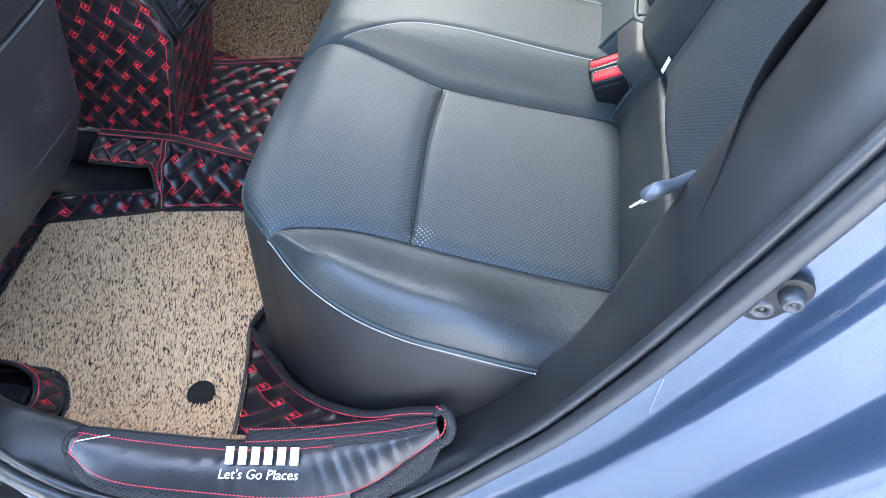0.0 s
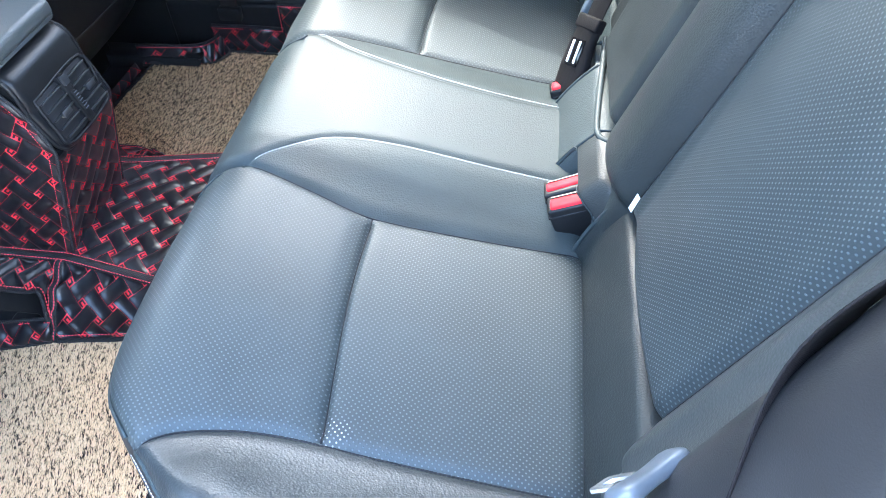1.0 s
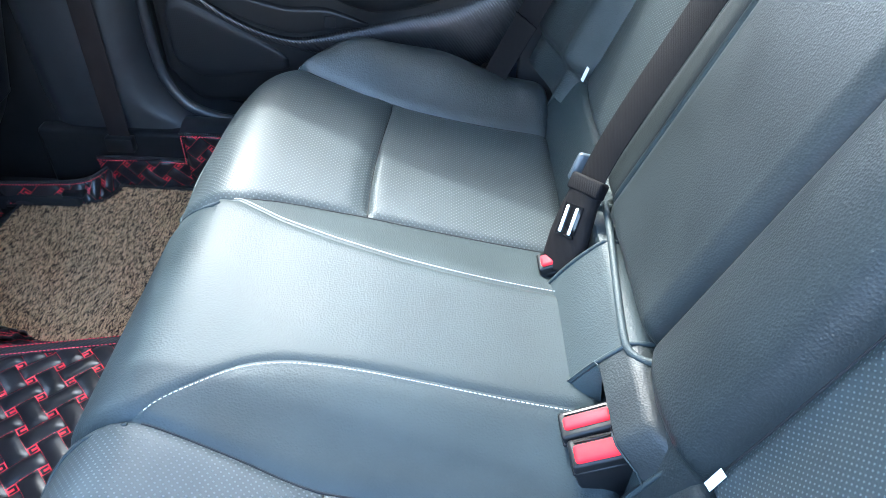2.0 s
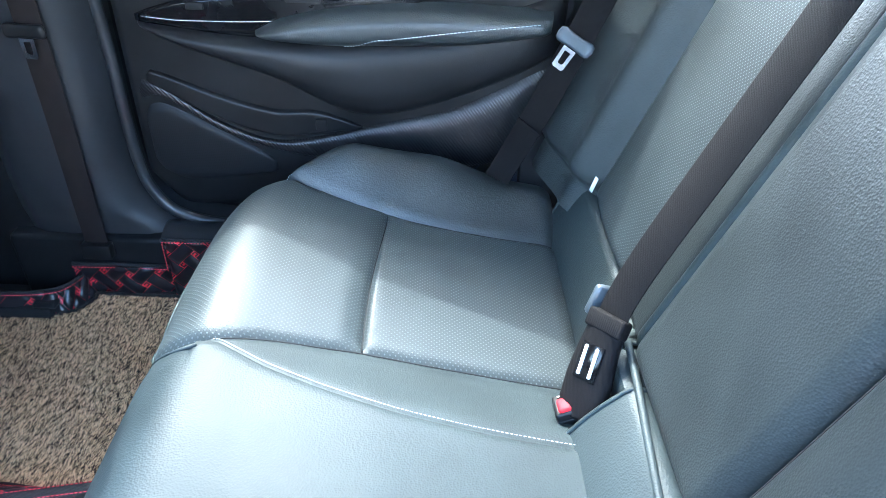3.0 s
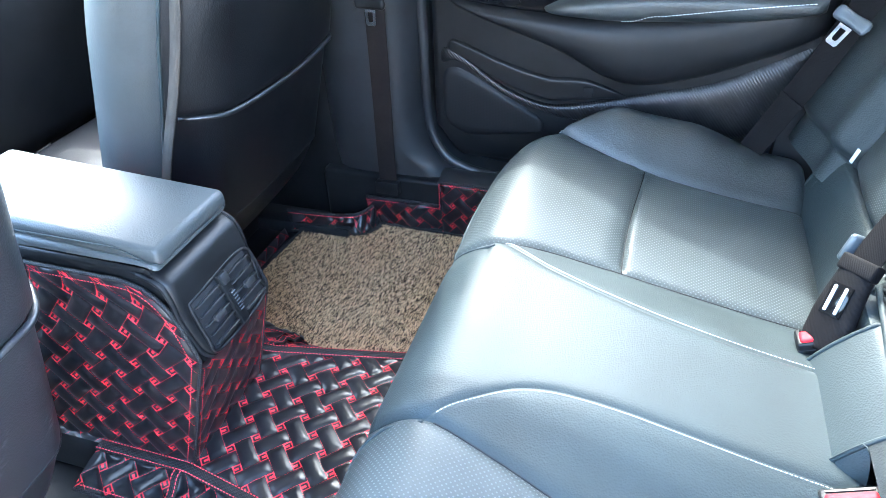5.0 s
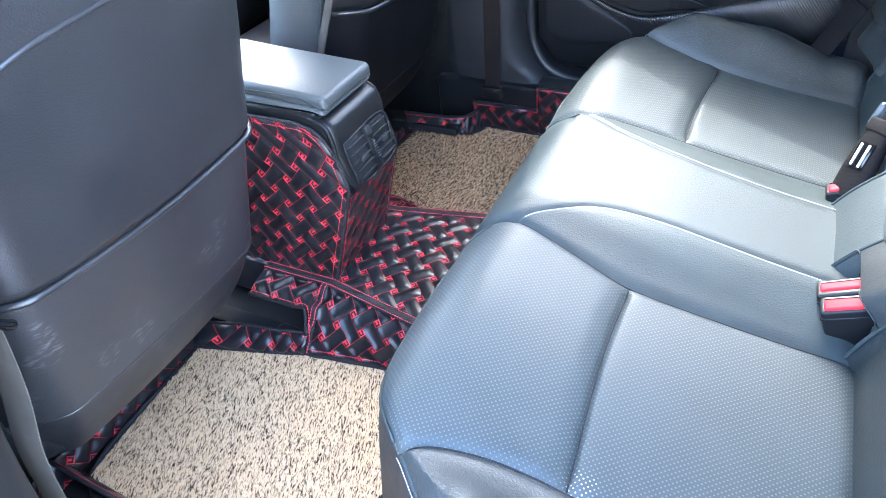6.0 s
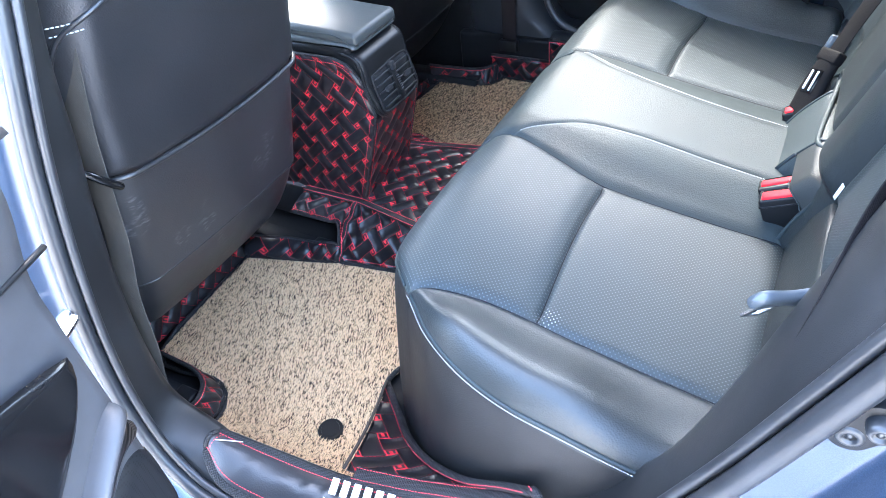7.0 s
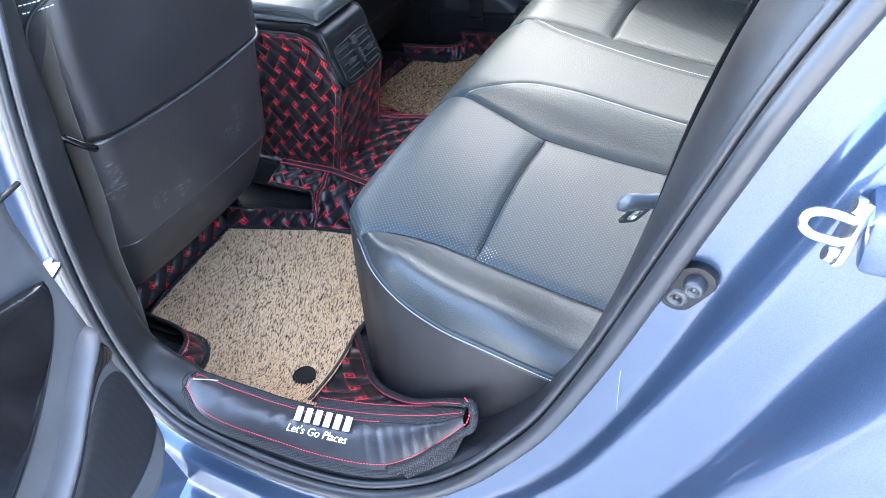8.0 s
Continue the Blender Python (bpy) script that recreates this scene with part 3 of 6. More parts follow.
def tube(name, points, r, material, parent=None, label="", n=8, k=6, flat=1.0, up=(0, 0, 1)):
    return raw(name, *sweep(smooth_line(points, k), circle(r, n, flat), up), material, parent, label)


def strap(name, points, width, across, material, parent=None, label="", thick=0.0016, k=8):
    """Belt webbing along points, lying flat across the given direction."""
    line = smooth_line(points, k)
    section = ribbon_section(width, thick)
    verts, faces, m = [], [], len(section)
    for i, p in enumerate(line):
        way = (line[min(i + 1, len(line) - 1)] - line[max(i - 1, 0)]).normalized()
        side = (Vector(across) - way * way.dot(Vector(across))).normalized()
        nor = way.cross(side)
        verts += [p + side * a + nor * b for a, b in section]
    for i in range(len(line) - 1):
        for j in range(m):
            faces.append((i * m + j, i * m + (j + 1) % m, (i + 1) * m + (j + 1) % m, (i + 1) * m + j))
    return raw(name, verts, faces, material, parent, label)


def at_pose(ob, m):
    ob.matrix_local = m
    return ob


def frame_of(origin, x, z):
    """A pose with its x axis along x and its z axis near z."""
    x, z = Vector(x).normalized(), Vector(z)
    y = z.cross(x).normalized()
    z = x.cross(y)
    m = Matrix((x, y, z)).transposed().to_4x4()
    m.translation = Vector(origin)
    return m


# ---- ground, far shell and closing walls ----
def ground_and_walls():
    g = raw("ground", *sheet(lambda u, v: (-800 + 1600 * u, -800 + 1600 * v, -0.34), 2, 2), CONCRETE)
    tagged(g, "pale concrete ground around the parked car", "ground", kind="structure")
    # Unseen wall, added to throw sunlight back into the near door opening.
    w = part("wall_bounce", block((-9, -6.7, -0.34), (9, -6.5, 2.6), 0.02), WALL)
    tagged(w, "unseen pale wall added to bounce sunlight at the car", "wall", kind="structure")


CONCRETE = plastic("concrete_yard", (0.38, 0.375, 0.36), 0.9, 40, 0.5)
ground_and_walls()


def body_shell():
    """Floor pan, roof, bulkheads and front doors, which close the car round the cabin."""
    def piece(name, bm, material, label, category):
        tagged(part(name, bm, material), label, category, kind="structure")

    piece("floor", block((-1.75, -0.80, -0.12), (0.9, 0.80, -0.014), 0), TRIM_SOFT, "dark carpeted floor pan of the car", "floor")
    piece("tunnel", block((-1.7, -0.128, -0.013), (-0.2, 0.128, 0.094), 0.02, 3), RAIL, "dark floor tunnel under the quilted cover", "tunnel")
    piece("roof", slab([(-1.25, -0.54), (-0.6, -0.56), (1.1, -0.52), (1.1, 0.52), (-0.6, 0.56), (-1.25, 0.54)], "z", 1.215, 1.25, 0.008), HEADLINER, "grey cloth headliner under the roof", "roof")
    piece("dashboard", block((-1.72, -0.78, 0.25), (-1.35, 0.78, 0.66), 0.06, 4), TRIM_SOFT, "dark dashboard at the front of the cabin", "dashboard")
    piece("bulkhead_front", block((-1.8, -0.82, -0.1), (-1.73, 0.82, 0.7), 0.01), TRIM_SOFT, "dark front bulkhead of the footwell", "bulkhead")
    piece("parcel_shelf", block((0.62, -0.62, 0.86), (1.2, 0.62, 0.9), 0.01), TRIM_SOFT, "dark cloth parcel shelf behind the seat", "shelf")
    piece("bulkhead_rear", block((0.66, -0.66, -0.1), (0.7, 0.66, 0.858), 0.004), TRIM_SOFT, "dark bulkhead behind the rear seat", "bulkhead")
    piece("front_door_far", block((-1.72, 0.765, -0.1), (-0.735, 0.87, 0.74), 0.02), TRIM, "closed front door with dark trim", "door")
    piece("front_door_near", block((-1.72, -0.87, -0.1), (-0.74, -0.765, 0.74), 0.02), TRIM, "closed front door with dark trim", "door")
    def pane(name, corners, material, label):
        a, b, c, d = (Vector(q) for q in corners)
        nor = (b - a).cross(d - a).normalized() * 0.002
        verts = [q + k * nor for k in (-1, 1) for q in (a, b, c, d)]
        tagged(raw(name, verts, [(3, 2, 1, 0), (4, 5, 6, 7), (0, 1, 5, 4), (1, 2, 6, 5), (2, 3, 7, 6), (3, 0, 4, 7)], material, smooth=False), label, "window", kind="structure")

    # Unseen panes, added with tints that weigh window light against the open door.
    pane("window_front_far", [(-1.5, 0.76, 0.74), (-0.55, 0.765, 0.76), (-0.55, 0.555, 1.22), (-1.2, 0.545, 1.22)], SIDE_GLASS, "tinted side window of the front door")
    pane("window_rear_far", [(-0.55, 0.765, 0.78), (0.6, 0.72, 0.84), (0.6, 0.535, 1.22), (-0.55, 0.555, 1.22)], SIDE_GLASS, "tinted side window of the closed rear door")
    pane("windscreen", [(-1.8, -0.7, 0.68), (-1.8, 0.7, 0.68), (-1.25, 0.54, 1.22), (-1.25, -0.54, 1.22)], SCREEN_GLASS, "clear windscreen over the dashboard")
    pane("window_rear", [(1.5, -0.55, 0.9), (1.5, 0.55, 0.9), (1.1, 0.52, 1.22), (1.1, -0.52, 1.22)], DARK_GLASS, "unseen rear window, tinted to dim light from behind")
    piece("side_filler_far", block((0.25, 0.725, -0.1), (0.36, 0.75, 0.44), 0.01), RAIL, "dark trim filling the gap beside the seat", "panel")
    piece("quarter_far", slab([(0.34, -0.1), (0.34, 0.80), (0.52, 1.2), (1.2, 1.2), (1.2, -0.1)], "y", 0.7, 0.83, 0.01), TRIM, "dark rear quarter trim", "panel")


body_shell()


# ---- far pillar with the front belt ----
def tongue(parent, m, metal=CHROME, cap=TRIM):
    """A belt tongue: a moulded grip with a slotted steel blade. Local x runs down the blade, y across."""
    verts, faces, rows, ring = [], [], 22, 14
    for i in range(rows + 1):
        t = -1 + 2 * i / rows
        end = math.sqrt(max(0.0, 1 - abs(t) ** 6)) + 1e-3
        tall, thick = (0.0105 + 0.005 * t * t) * end, (0.0055 + 0.003 * t * t) * end
        for k in range(ring):
            a = 2 * math.pi * k / ring
            ca, sa = math.cos(a), math.sin(a)
            verts.append((tall * math.copysign(abs(ca) ** 0.7, ca), 0.035 * t, thick * math.copysign(abs(sa) ** 0.7, sa)))
    for i in range(rows):
        faces += [(i * ring + k, i * ring + (k + 1) % ring, (i + 1) * ring + (k + 1) % ring, (i + 1) * ring + k) for k in range(ring)]
    g = at_pose(raw("tongue_grip", verts, faces, cap, parent, "moulded black grip" if cap == TRIM else "moulded slate-grey grip"), m)
    ring_out = [(0.012, -0.012), (0.044, -0.011), (0.047, -0.008), (0.047, 0.008), (0.044, 0.011), (0.012, 0.012)]
    ring_in = [(0.018, -0.0055), (0.036, -0.005), (0.039, -0.003), (0.039, 0.003), (0.036, 0.005), (0.018, 0.0055)]
    verts = [(x, y, z) for z in (-0.0012, 0.0012) for r in (ring_out, ring_in) for x, y in r]
    faces = []
    for i in range(6):
        j = (i + 1) % 6
        faces += [(12 + i, 12 + j, 18 + j, 18 + i), (j, i, 6 + i, 6 + j), (i, j, 12 + j, 12 + i), (6 + j, 6 + i, 18 + i, 18 + j)]
    raw("tongue_blade", verts, faces, metal, g, "slotted steel blade", smooth=False)
    return g


def pillar(s):
    """The trim of a middle pillar, on the far (1) or near (-1) side, from floor to roof."""
    name = "pillar_far" if s > 0 else "pillar_near"
    levels = [(-0.02, 0.765, -0.42), (0.1, 0.765, -0.43), (0.16, 0.76, -0.47), (0.2, 0.752, -0.512), (0.27, 0.745, -0.535), (0.4, 0.74, -0.535), (0.55, 0.728, -0.53), (0.7, 0.705, -0.525), (0.85, 0.67, -0.525), (1.02, 0.61, -0.53), (1.24, 0.53, -0.54)]
    lv = smooth_line([(z, y, x) for z, y, x in levels], 4)
    verts, faces = [], []
    shape = 9
    for z, y, xr in lv:
        y += 0.0 if s > 0 else 0.035 + 0.02 * step(0.45, 0.2, z)
        wrap = (0.05, 0.09) if s > 0 else (0.025, 0.03)
        ring = [(-0.76, y + 0.05), (-0.745, y + 0.012), (-0.71, y - 0.008), (-0.65, y - 0.012), (xr - 0.045, y - 0.008), (xr - 0.02, y + 0.0), (xr, y + 0.02), (xr + 0.014, y + wrap[0]), (xr + 0.018, y + wrap[1])]
        verts += [(x, s * yy, z) for x, yy in ring]
    for i in range(len(lv) - 1):
        for j in range(shape - 1):
            q = (i * shape + j, i * shape + j + 1, (i + 1) * shape + j + 1, (i + 1) * shape + j)
            faces.append(q if s < 0 else q[::-1])
    ob = raw(name, verts, faces, PILLAR)
    tagged(ob, "dark grey moulded plastic trim of the middle pillar", "pillar", kind="structure")


def front_belt(s):
    """The front seat's belt hanging down the middle pillar."""
    belt = thing("seat_belt", "dark front seat belt hanging along the pillar trim", "seat belt", "front seat belts")
    if s < 0:
        strap("webbing", [(-0.566, -0.6, 0.98), (-0.568, -0.655, 0.76), (-0.57, -0.692, 0.61), (-0.57, -0.718, 0.46), (-0.57, -0.744, 0.365), (-0.57, -0.757, 0.267), (-0.572, -0.772, 0.19), (-0.575, -0.775, 0.1)], 0.046, (1, 0.1, 0), WEB_GREY, belt)
        part("floor_anchor", block((-0.602, -0.79, 0.085), (-0.55, -0.768, 0.116), 0.004), TRIM, belt)
        return
    strap("webbing", [(-0.566, s * 0.628, 0.93), (-0.572, s * 0.668, 0.8), (-0.578, s * 0.695, 0.66), (-0.58, s * 0.703, 0.54), (-0.585, s * 0.712, 0.38), (-0.592, s * 0.722, 0.22), (-0.595, s * 0.728, 0.12)], 0.046, (1, 0, 0), WEB_BROWN, belt)
    if s > 0:
        tongue(belt, frame_of((-0.581, s * 0.684, 0.58), (-0.02, 0.05, -1), (0, -s, 0.0)), CHROME, TRIM)
        part("floor_anchor", block((-0.625, 0.712, 0.10), (-0.565, 0.735, 0.135), 0.004), TRIM, belt)


for side in (1, -1):
    pillar(side)
    front_belt(side)


# ---- rear doors ----
def door_band(name, top, bottom, base, depth, power, material, parent, put, s, label="", nu=60, nv=18, ends=0.06, end1=None, x0=None, x1=None):
    """A moulded strip of the door between two height curves, bulging inwards from the depth base."""
    x0 = max(top[0][0], bottom[0][0]) if x0 is None else x0
    x1 = min(top[-1][0], bottom[-1][0]) if x1 is None else x1

    def at(u, v):
        x = x0 + (x1 - x0) * u
        zt, zb = eased(x, top), eased(x, bottom)
        z = zb + (zt - zb) * v
        swell = max(1 - abs(2 * v - 1) ** power, 0.0) ** 0.5
        end = min(1, math.sqrt(max(0, 1 - max(0, 1 - u / ends) ** 2))) * min(1, math.sqrt(max(0, 1 - max(0, 1 - (1 - u) / (end1 or ends)) ** 2)))
        b = base(x) if callable(base) else base
        return put((x, b - depth * swell * end, z))

    verts, faces = sheet(at, nu, nv)
    if s < 0:
        faces = [f[::-1] for f in faces]
    return raw(name, verts, faces, material, parent, label)


ARM_TOP = [(-0.235, 0.566), (-0.174, 0.594), (-0.048, 0.618), (0.092, 0.63), (0.19, 0.632), (0.28, 0.632)]
ARM_BOTTOM = [(-0.235, 0.562), (-0.132, 0.552), (-0.08, 0.55), (0.1, 0.563), (0.191, 0.578), (0.28, 0.6)]
GLOSS_TOP = [(-0.44, 0.585), (-0.41, 0.597), (-0.344, 0.615), (-0.2, 0.63), (-0.051, 0.64), (0.06, 0.646)]
GLOSS_BOTTOM = [(-0.44, 0.574), (-0.41, 0.569), (-0.344, 0.56), (-0.231, 0.55), (-0.1, 0.56), (0.06, 0.6)]
BULGE_BOTTOM = [(-0.445, 0.566), (-0.41, 0.553), (-0.345, 0.527), (-0.2, 0.474), (-0.093, 0.42), (-0.028, 0.41), (0.066, 0.434), (0.206, 0.499), (0.3, 0.555)]
BULGE_TOP = [(-0.445, 0.572), (-0.41, 0.571), (-0.344, 0.562), (-0.231, 0.556), (-0.08, 0.556), (0.1, 0.585), (0.27, 0.648), (0.3, 0.66)]
CARBON_TOP = [(-0.47, 0.44), (-0.462, 0.462), (-0.425, 0.455), (-0.318, 0.383), (-0.217, 0.35), (-0.116, 0.366), (0.0, 0.4), (0.119, 0.438), (0.21, 0.49), (0.29, 0.54)]
CARBON_BOTTOM = [(-0.47, 0.425), (-0.462, 0.424), (-0.425, 0.432), (-0.318, 0.366), (-0.217, 0.328), (-0.116, 0.31), (0.0, 0.3), (0.119, 0.31), (0.21, 0.33), (0.29, 0.36)]
SPEAKER_TOP = [(-0.466, 0.395), (-0.45, 0.42), (-0.419, 0.423), (-0.321, 0.368), (-0.243, 0.322), (-0.22, 0.3)]
SPEAKER_BOTTOM = [(-0.466, 0.3), (-0.45, 0.27), (-0.402, 0.25), (-0.321, 0.258), (-0.243, 0.27), (-0.22, 0.28)]
MAP_TOP = [(-0.45, 0.47), (-0.436, 0.482), (-0.319, 0.44), (-0.219, 0.414), (-0.141, 0.414), (-0.09, 0.4), (-0.05, 0.384)]
MAP_BOTTOM = [(-0.45, 0.455), (-0.436, 0.452), (-0.319, 0.388), (-0.219, 0.357), (-0.141, 0.364), (-0.09, 0.374), (-0.05, 0.38)]
UPPER_BOTTOM = [(-0.49, 0.683), (-0.2, 0.688), (0.043, 0.683), (0.16, 0.668), (0.34, 0.64)]


CUP_BOTTOM = [(-0.44, 0.572), (-0.425, 0.552), (-0.39, 0.515), (-0.3, 0.46), (-0.2, 0.43), (0.06, 0.42)]


def rear_door(s, swing):
    """A rear door: trim on the inside, paint on the outside. s: 1 far, -1 near. swing: the pose by which it stands open."""
    name = "rear_door"
    door = thing(name, "closed rear door with dark padded armrest and speaker grille" if s > 0 else "open rear door with padded trim coloured daylit grey and carbon-look panel", "car door", "rear doors")

    def put(p):
        v = Vector((p[0], s * p[1], p[2]))
        return swing @ v

    start = -0.492 if s > 0 else -0.472

    def wall(x):
        return 0.812 - 0.05 * step(-0.1, 0.4, x)

    def skin(x, z):
        """The plain trim of the door."""
        y = wall(x) - 0.02 * step(0.16, 0.3, z) - 0.035 * step(0.64, 0.78, z)
        return y

    def ledge(x):
        return 0.795 + 0.13 * max(0, x + 0.45) / 0.75

    def low(x):
        return 0.17 + 0.09 * step(-0.40, -0.49, x) ** 2 + 0.1 * step(0.0, 0.12, x) + 0.9 * max(0, x - 0.1)

    def face(u, v):
        x = start + u * (0.308 - start)
        z = low(x) + (ledge(x) - low(x)) * v
        k = min(1, (u) / 0.02, (1 - u) / 0.02, v / 0.04)
        return put((x + 0.0, skin(x, z) + 0.03 * (1 - math.sqrt(max(0, 1 - (1 - k) ** 2))), z))

    def panel(pn, verts_faces, mat, label=""):
        v, f = verts_faces
        return raw(pn, v, [q[::-1] for q in f] if s < 0 else f, mat, door, label)

    # The open door's daylight is put into its paler trim colour.
    panel("trim_panel", sheet(face, 70, 40), TRIM if s > 0 else DAYLIT_TRIM)

    def top_roll(u, v):
        x = -0.492 + u * 0.86
        a = v * math.pi * 0.5
        return put((x, skin(x, 0.8) + 0.06 * (1 - math.cos(a)), ledge(x) + 0.018 * math.sin(a)))

    panel("window_ledge", sheet(top_roll, 30, 6), TRIM_SOFT)

    def outside(u, v):
        x = -0.60 + u * 1.03 if s > 0 else -0.52 + u * 0.95
        return put((x, 0.885 + 0.02 * math.sin(math.pi * min(v * 1.2, 1)) - 0.03 * v, 0.02 + (ledge(x) - 0.02) * v))

    v, f = sheet(outside, 20, 16)
    raw("outer_skin", v, f if s < 0 else [q[::-1] for q in f], PAINT, door, "blue-grey painted outer skin")

    def rim_line():
        pts = [(start, 0.8), (start - 0.003, 0.5), (start, 0.3), (start + 0.022, 0.235), (start + 0.07, 0.19), (-0.3, 0.165), (0.0, 0.165), (0.13, 0.26), (0.25, 0.42), (0.31, 0.6), (0.34, 0.8)]
        return smooth_line([(x, 0, z) for x, z in pts], 6)

    rim = rim_line()
    verts, faces = [], []
    for p in rim:
        y0 = skin(p.x, p.z)
        verts += [put((p.x, y0 + 0.02, p.z)), put((p.x, y0 + 0.05, p.z)), put((p.x, 0.885, p.z))]
    for i in range(len(rim) - 1):
        for j in range(2):
            q = (3 * i + j, 3 * i + j + 1, 3 * i + 4 + j, 3 * i + 3 + j)
            faces.append(q)
    raw("door_edge", verts, faces, PAINT if s < 0 else TRIM, door, "blue-grey painted door edge" if s < 0 else "")

    band = lambda *a, **k: door_band(*a, parent=door, put=put, s=s, **k)
    if s > 0:
        band("lower_bulge", BULGE_TOP, BULGE_BOTTOM, lambda x: wall(x) - 0.014, 0.045, 2.6, TRIM_SOFT, nv=26, ends=0.12)
    band("gloss_insert", GLOSS_TOP, GLOSS_BOTTOM if s > 0 else CUP_BOTTOM, lambda x: wall(x) - 0.03, 0.008, 10, GLOSS, label="gloss black switch panel", nv=14)
    band("armrest", ARM_TOP, ARM_BOTTOM, lambda x: wall(x) - 0.03, 0.06, 3.0, BOLSTER, label="padded dark leather armrest", nv=24, ends=0.12, end1=0.05)
    if s > 0:
        band("map_pocket", MAP_TOP, MAP_BOTTOM, lambda x: wall(x) - 0.019, 0.01, 10, TRIM, nv=14)
        for x, z, w, h, d, mat, name in ((-0.118, 0.388, 0.022, 0.022, 0.0295, TRIM_SOFT, "pocket_badge"), (-0.315, 0.605, 0.03, 0.012, 0.0405, TRIM, "window_switch"), (-0.115, 0.622, 0.06, 0.009, 0.0405, TRIM, "handle_cup")):
            bm = block((x - w, wall(x) - d - 0.002, z - h / 2), (x, wall(x) - d + 0.004, z + h / 2), 0.001, 1)
            part(name, bm, mat, door)
    band("carbon_panel", CARBON_TOP, CARBON_BOTTOM, lambda x: wall(x) - 0.016, 0.014, 4, CARBON, label="ribbed carbon-look trim strip", nv=14)
    if s < 0:
        band("pocket_lip", [(x, z + 0.03) for x, z in CARBON_TOP], [(x, z + 0.002) for x, z in CARBON_TOP], lambda x: wall(x) - 0.012, 0.032, 2.2, DAYLIT_TRIM, label="rounded lip over the ribbed panel, coloured daylit grey", nv=16)
    band("speaker_grille", SPEAKER_TOP, SPEAKER_BOTTOM, lambda x: wall(x) - 0.014, 0.012, 6, GRILLE, label="fine-holed speaker grille", nv=12)
    # piping on the upper trim, stitches on the armrest, the pull handle
    line = [put((x, skin(x, eased(x, UPPER_BOTTOM)) - 0.001, eased(x, UPPER_BOTTOM))) for x in np.linspace(-0.485, 0.3, 50)]
    raw("upper_piping", *sweep(line, circle(0.003, 6)), TRIM_SOFT, door)
    line = []
    for x in np.linspace(-0.075, 0.255, 60):
        zb, zt = eased(x, ARM_BOTTOM), eased(x, ARM_TOP)
        v = 0.06 + 0.26 * step(-0.075, -0.01, x) + 0.42 * max(0.0, x) / 0.25
        end = math.sqrt(max(0, 1 - max(0, 1 - (x + 0.235) / 0.515 / 0.12) ** 2)) * math.sqrt(max(0, 1 - max(0, 1 - (0.28 - x) / 0.515 / 0.05) ** 2))
        line.append(put((x, wall(x) - 0.03 - 0.06 * max(1 - abs(2 * v - 1) ** 3.0, 0) ** 0.5 * end - 0.002, zb + (zt - zb) * v)))
    raw("stitching", *threads(line, (0, -s, 0.3), 0.005, 0.0015, 0.0007), STITCH, door, "pale stitches on the armrest")
    line = [put((x, wall(x) - 0.043, 0.622 + 0.012 * (x + 0.185) / 0.135 + 0.004 * math.sin((x + 0.185) / 0.135 * math.pi))) for x in np.linspace(-0.165, -0.075, 16)]
    if s > 0:
        raw("pull_handle", *sweep(line, circle(0.003, 8)), CHROME, door, "bright chrome inner door handle")
    low_curve = GLOSS_BOTTOM if s > 0 else CUP_BOTTOM
    line = [put((x, wall(x) - (0.04 if s > 0 else 0.03), eased(x, low_curve) + (0.013 + 0.02 * step(-0.43, -0.2, x) if s > 0 else -0.002))) for x in np.linspace(-0.425, -0.2, 24)]
    raw("trim_line", *sweep(line, circle(0.0014, 6)), CHROME if s > 0 else TRIM_SOFT, door, "thin bright trim line" if s > 0 else "")
    return door


rear_door(1, Matrix.Identity(4))
SWING = radians(-72)
turn = Matrix.Rotation(SWING, 3, "Z")
was, now = Vector((-0.44, -0.79, 0)), Vector((-0.292, -0.962, 0))
k2 = (Matrix.Identity(2) - turn.to_2x2()).inverted() @ (now - turn @ was).to_2d()
HINGE = Vector((k2.x, k2.y, 0))
rear_door(-1, Matrix.Translation(HINGE) @ turn.to_4x4() @ Matrix.Translation(-HINGE))


def far_seal():
    line = smooth_line([(-0.513, 0.69, 0.98), (-0.51, 0.755, 0.78), (-0.508, 0.785, 0.65), (-0.508, 0.80, 0.5), (-0.506, 0.803, 0.3), (-0.485, 0.80, 0.215), (-0.43, 0.795, 0.165), (-0.3, 0.79, 0.145), (0.0, 0.78, 0.145), (0.12, 0.77, 0.2), (0.25, 0.75, 0.4), (0.32, 0.74, 0.6), (0.36, 0.72, 0.8)], 6)
    ob = raw("door_seal_far", *sweep(line, circle(0.012, 8), (0, 1, 0)), RUBBER)
    tagged(ob, "black rubber seal round the closed door", "seal", kind="structure")
    verts = [q for p in line for q in (p + Vector((0, 0.012, 0)), p + Vector((0, 0.075, 0)))]
    ob = raw("jamb_far", verts, [(2 * i, 2 * i + 1, 2 * i + 3, 2 * i + 2) for i in range(len(line) - 1)], RUBBER)
    tagged(ob, "dark gap behind the closed door's seal", "jamb", kind="structure")
    sill = part("sill_far", block((-0.78, 0.735, -0.1), (0.3, 0.86, 0.14), 0.012, 3), TRIM)
    tagged(sill, "black plastic sill trim below the closed door", "sill", kind="structure")


far_seal()


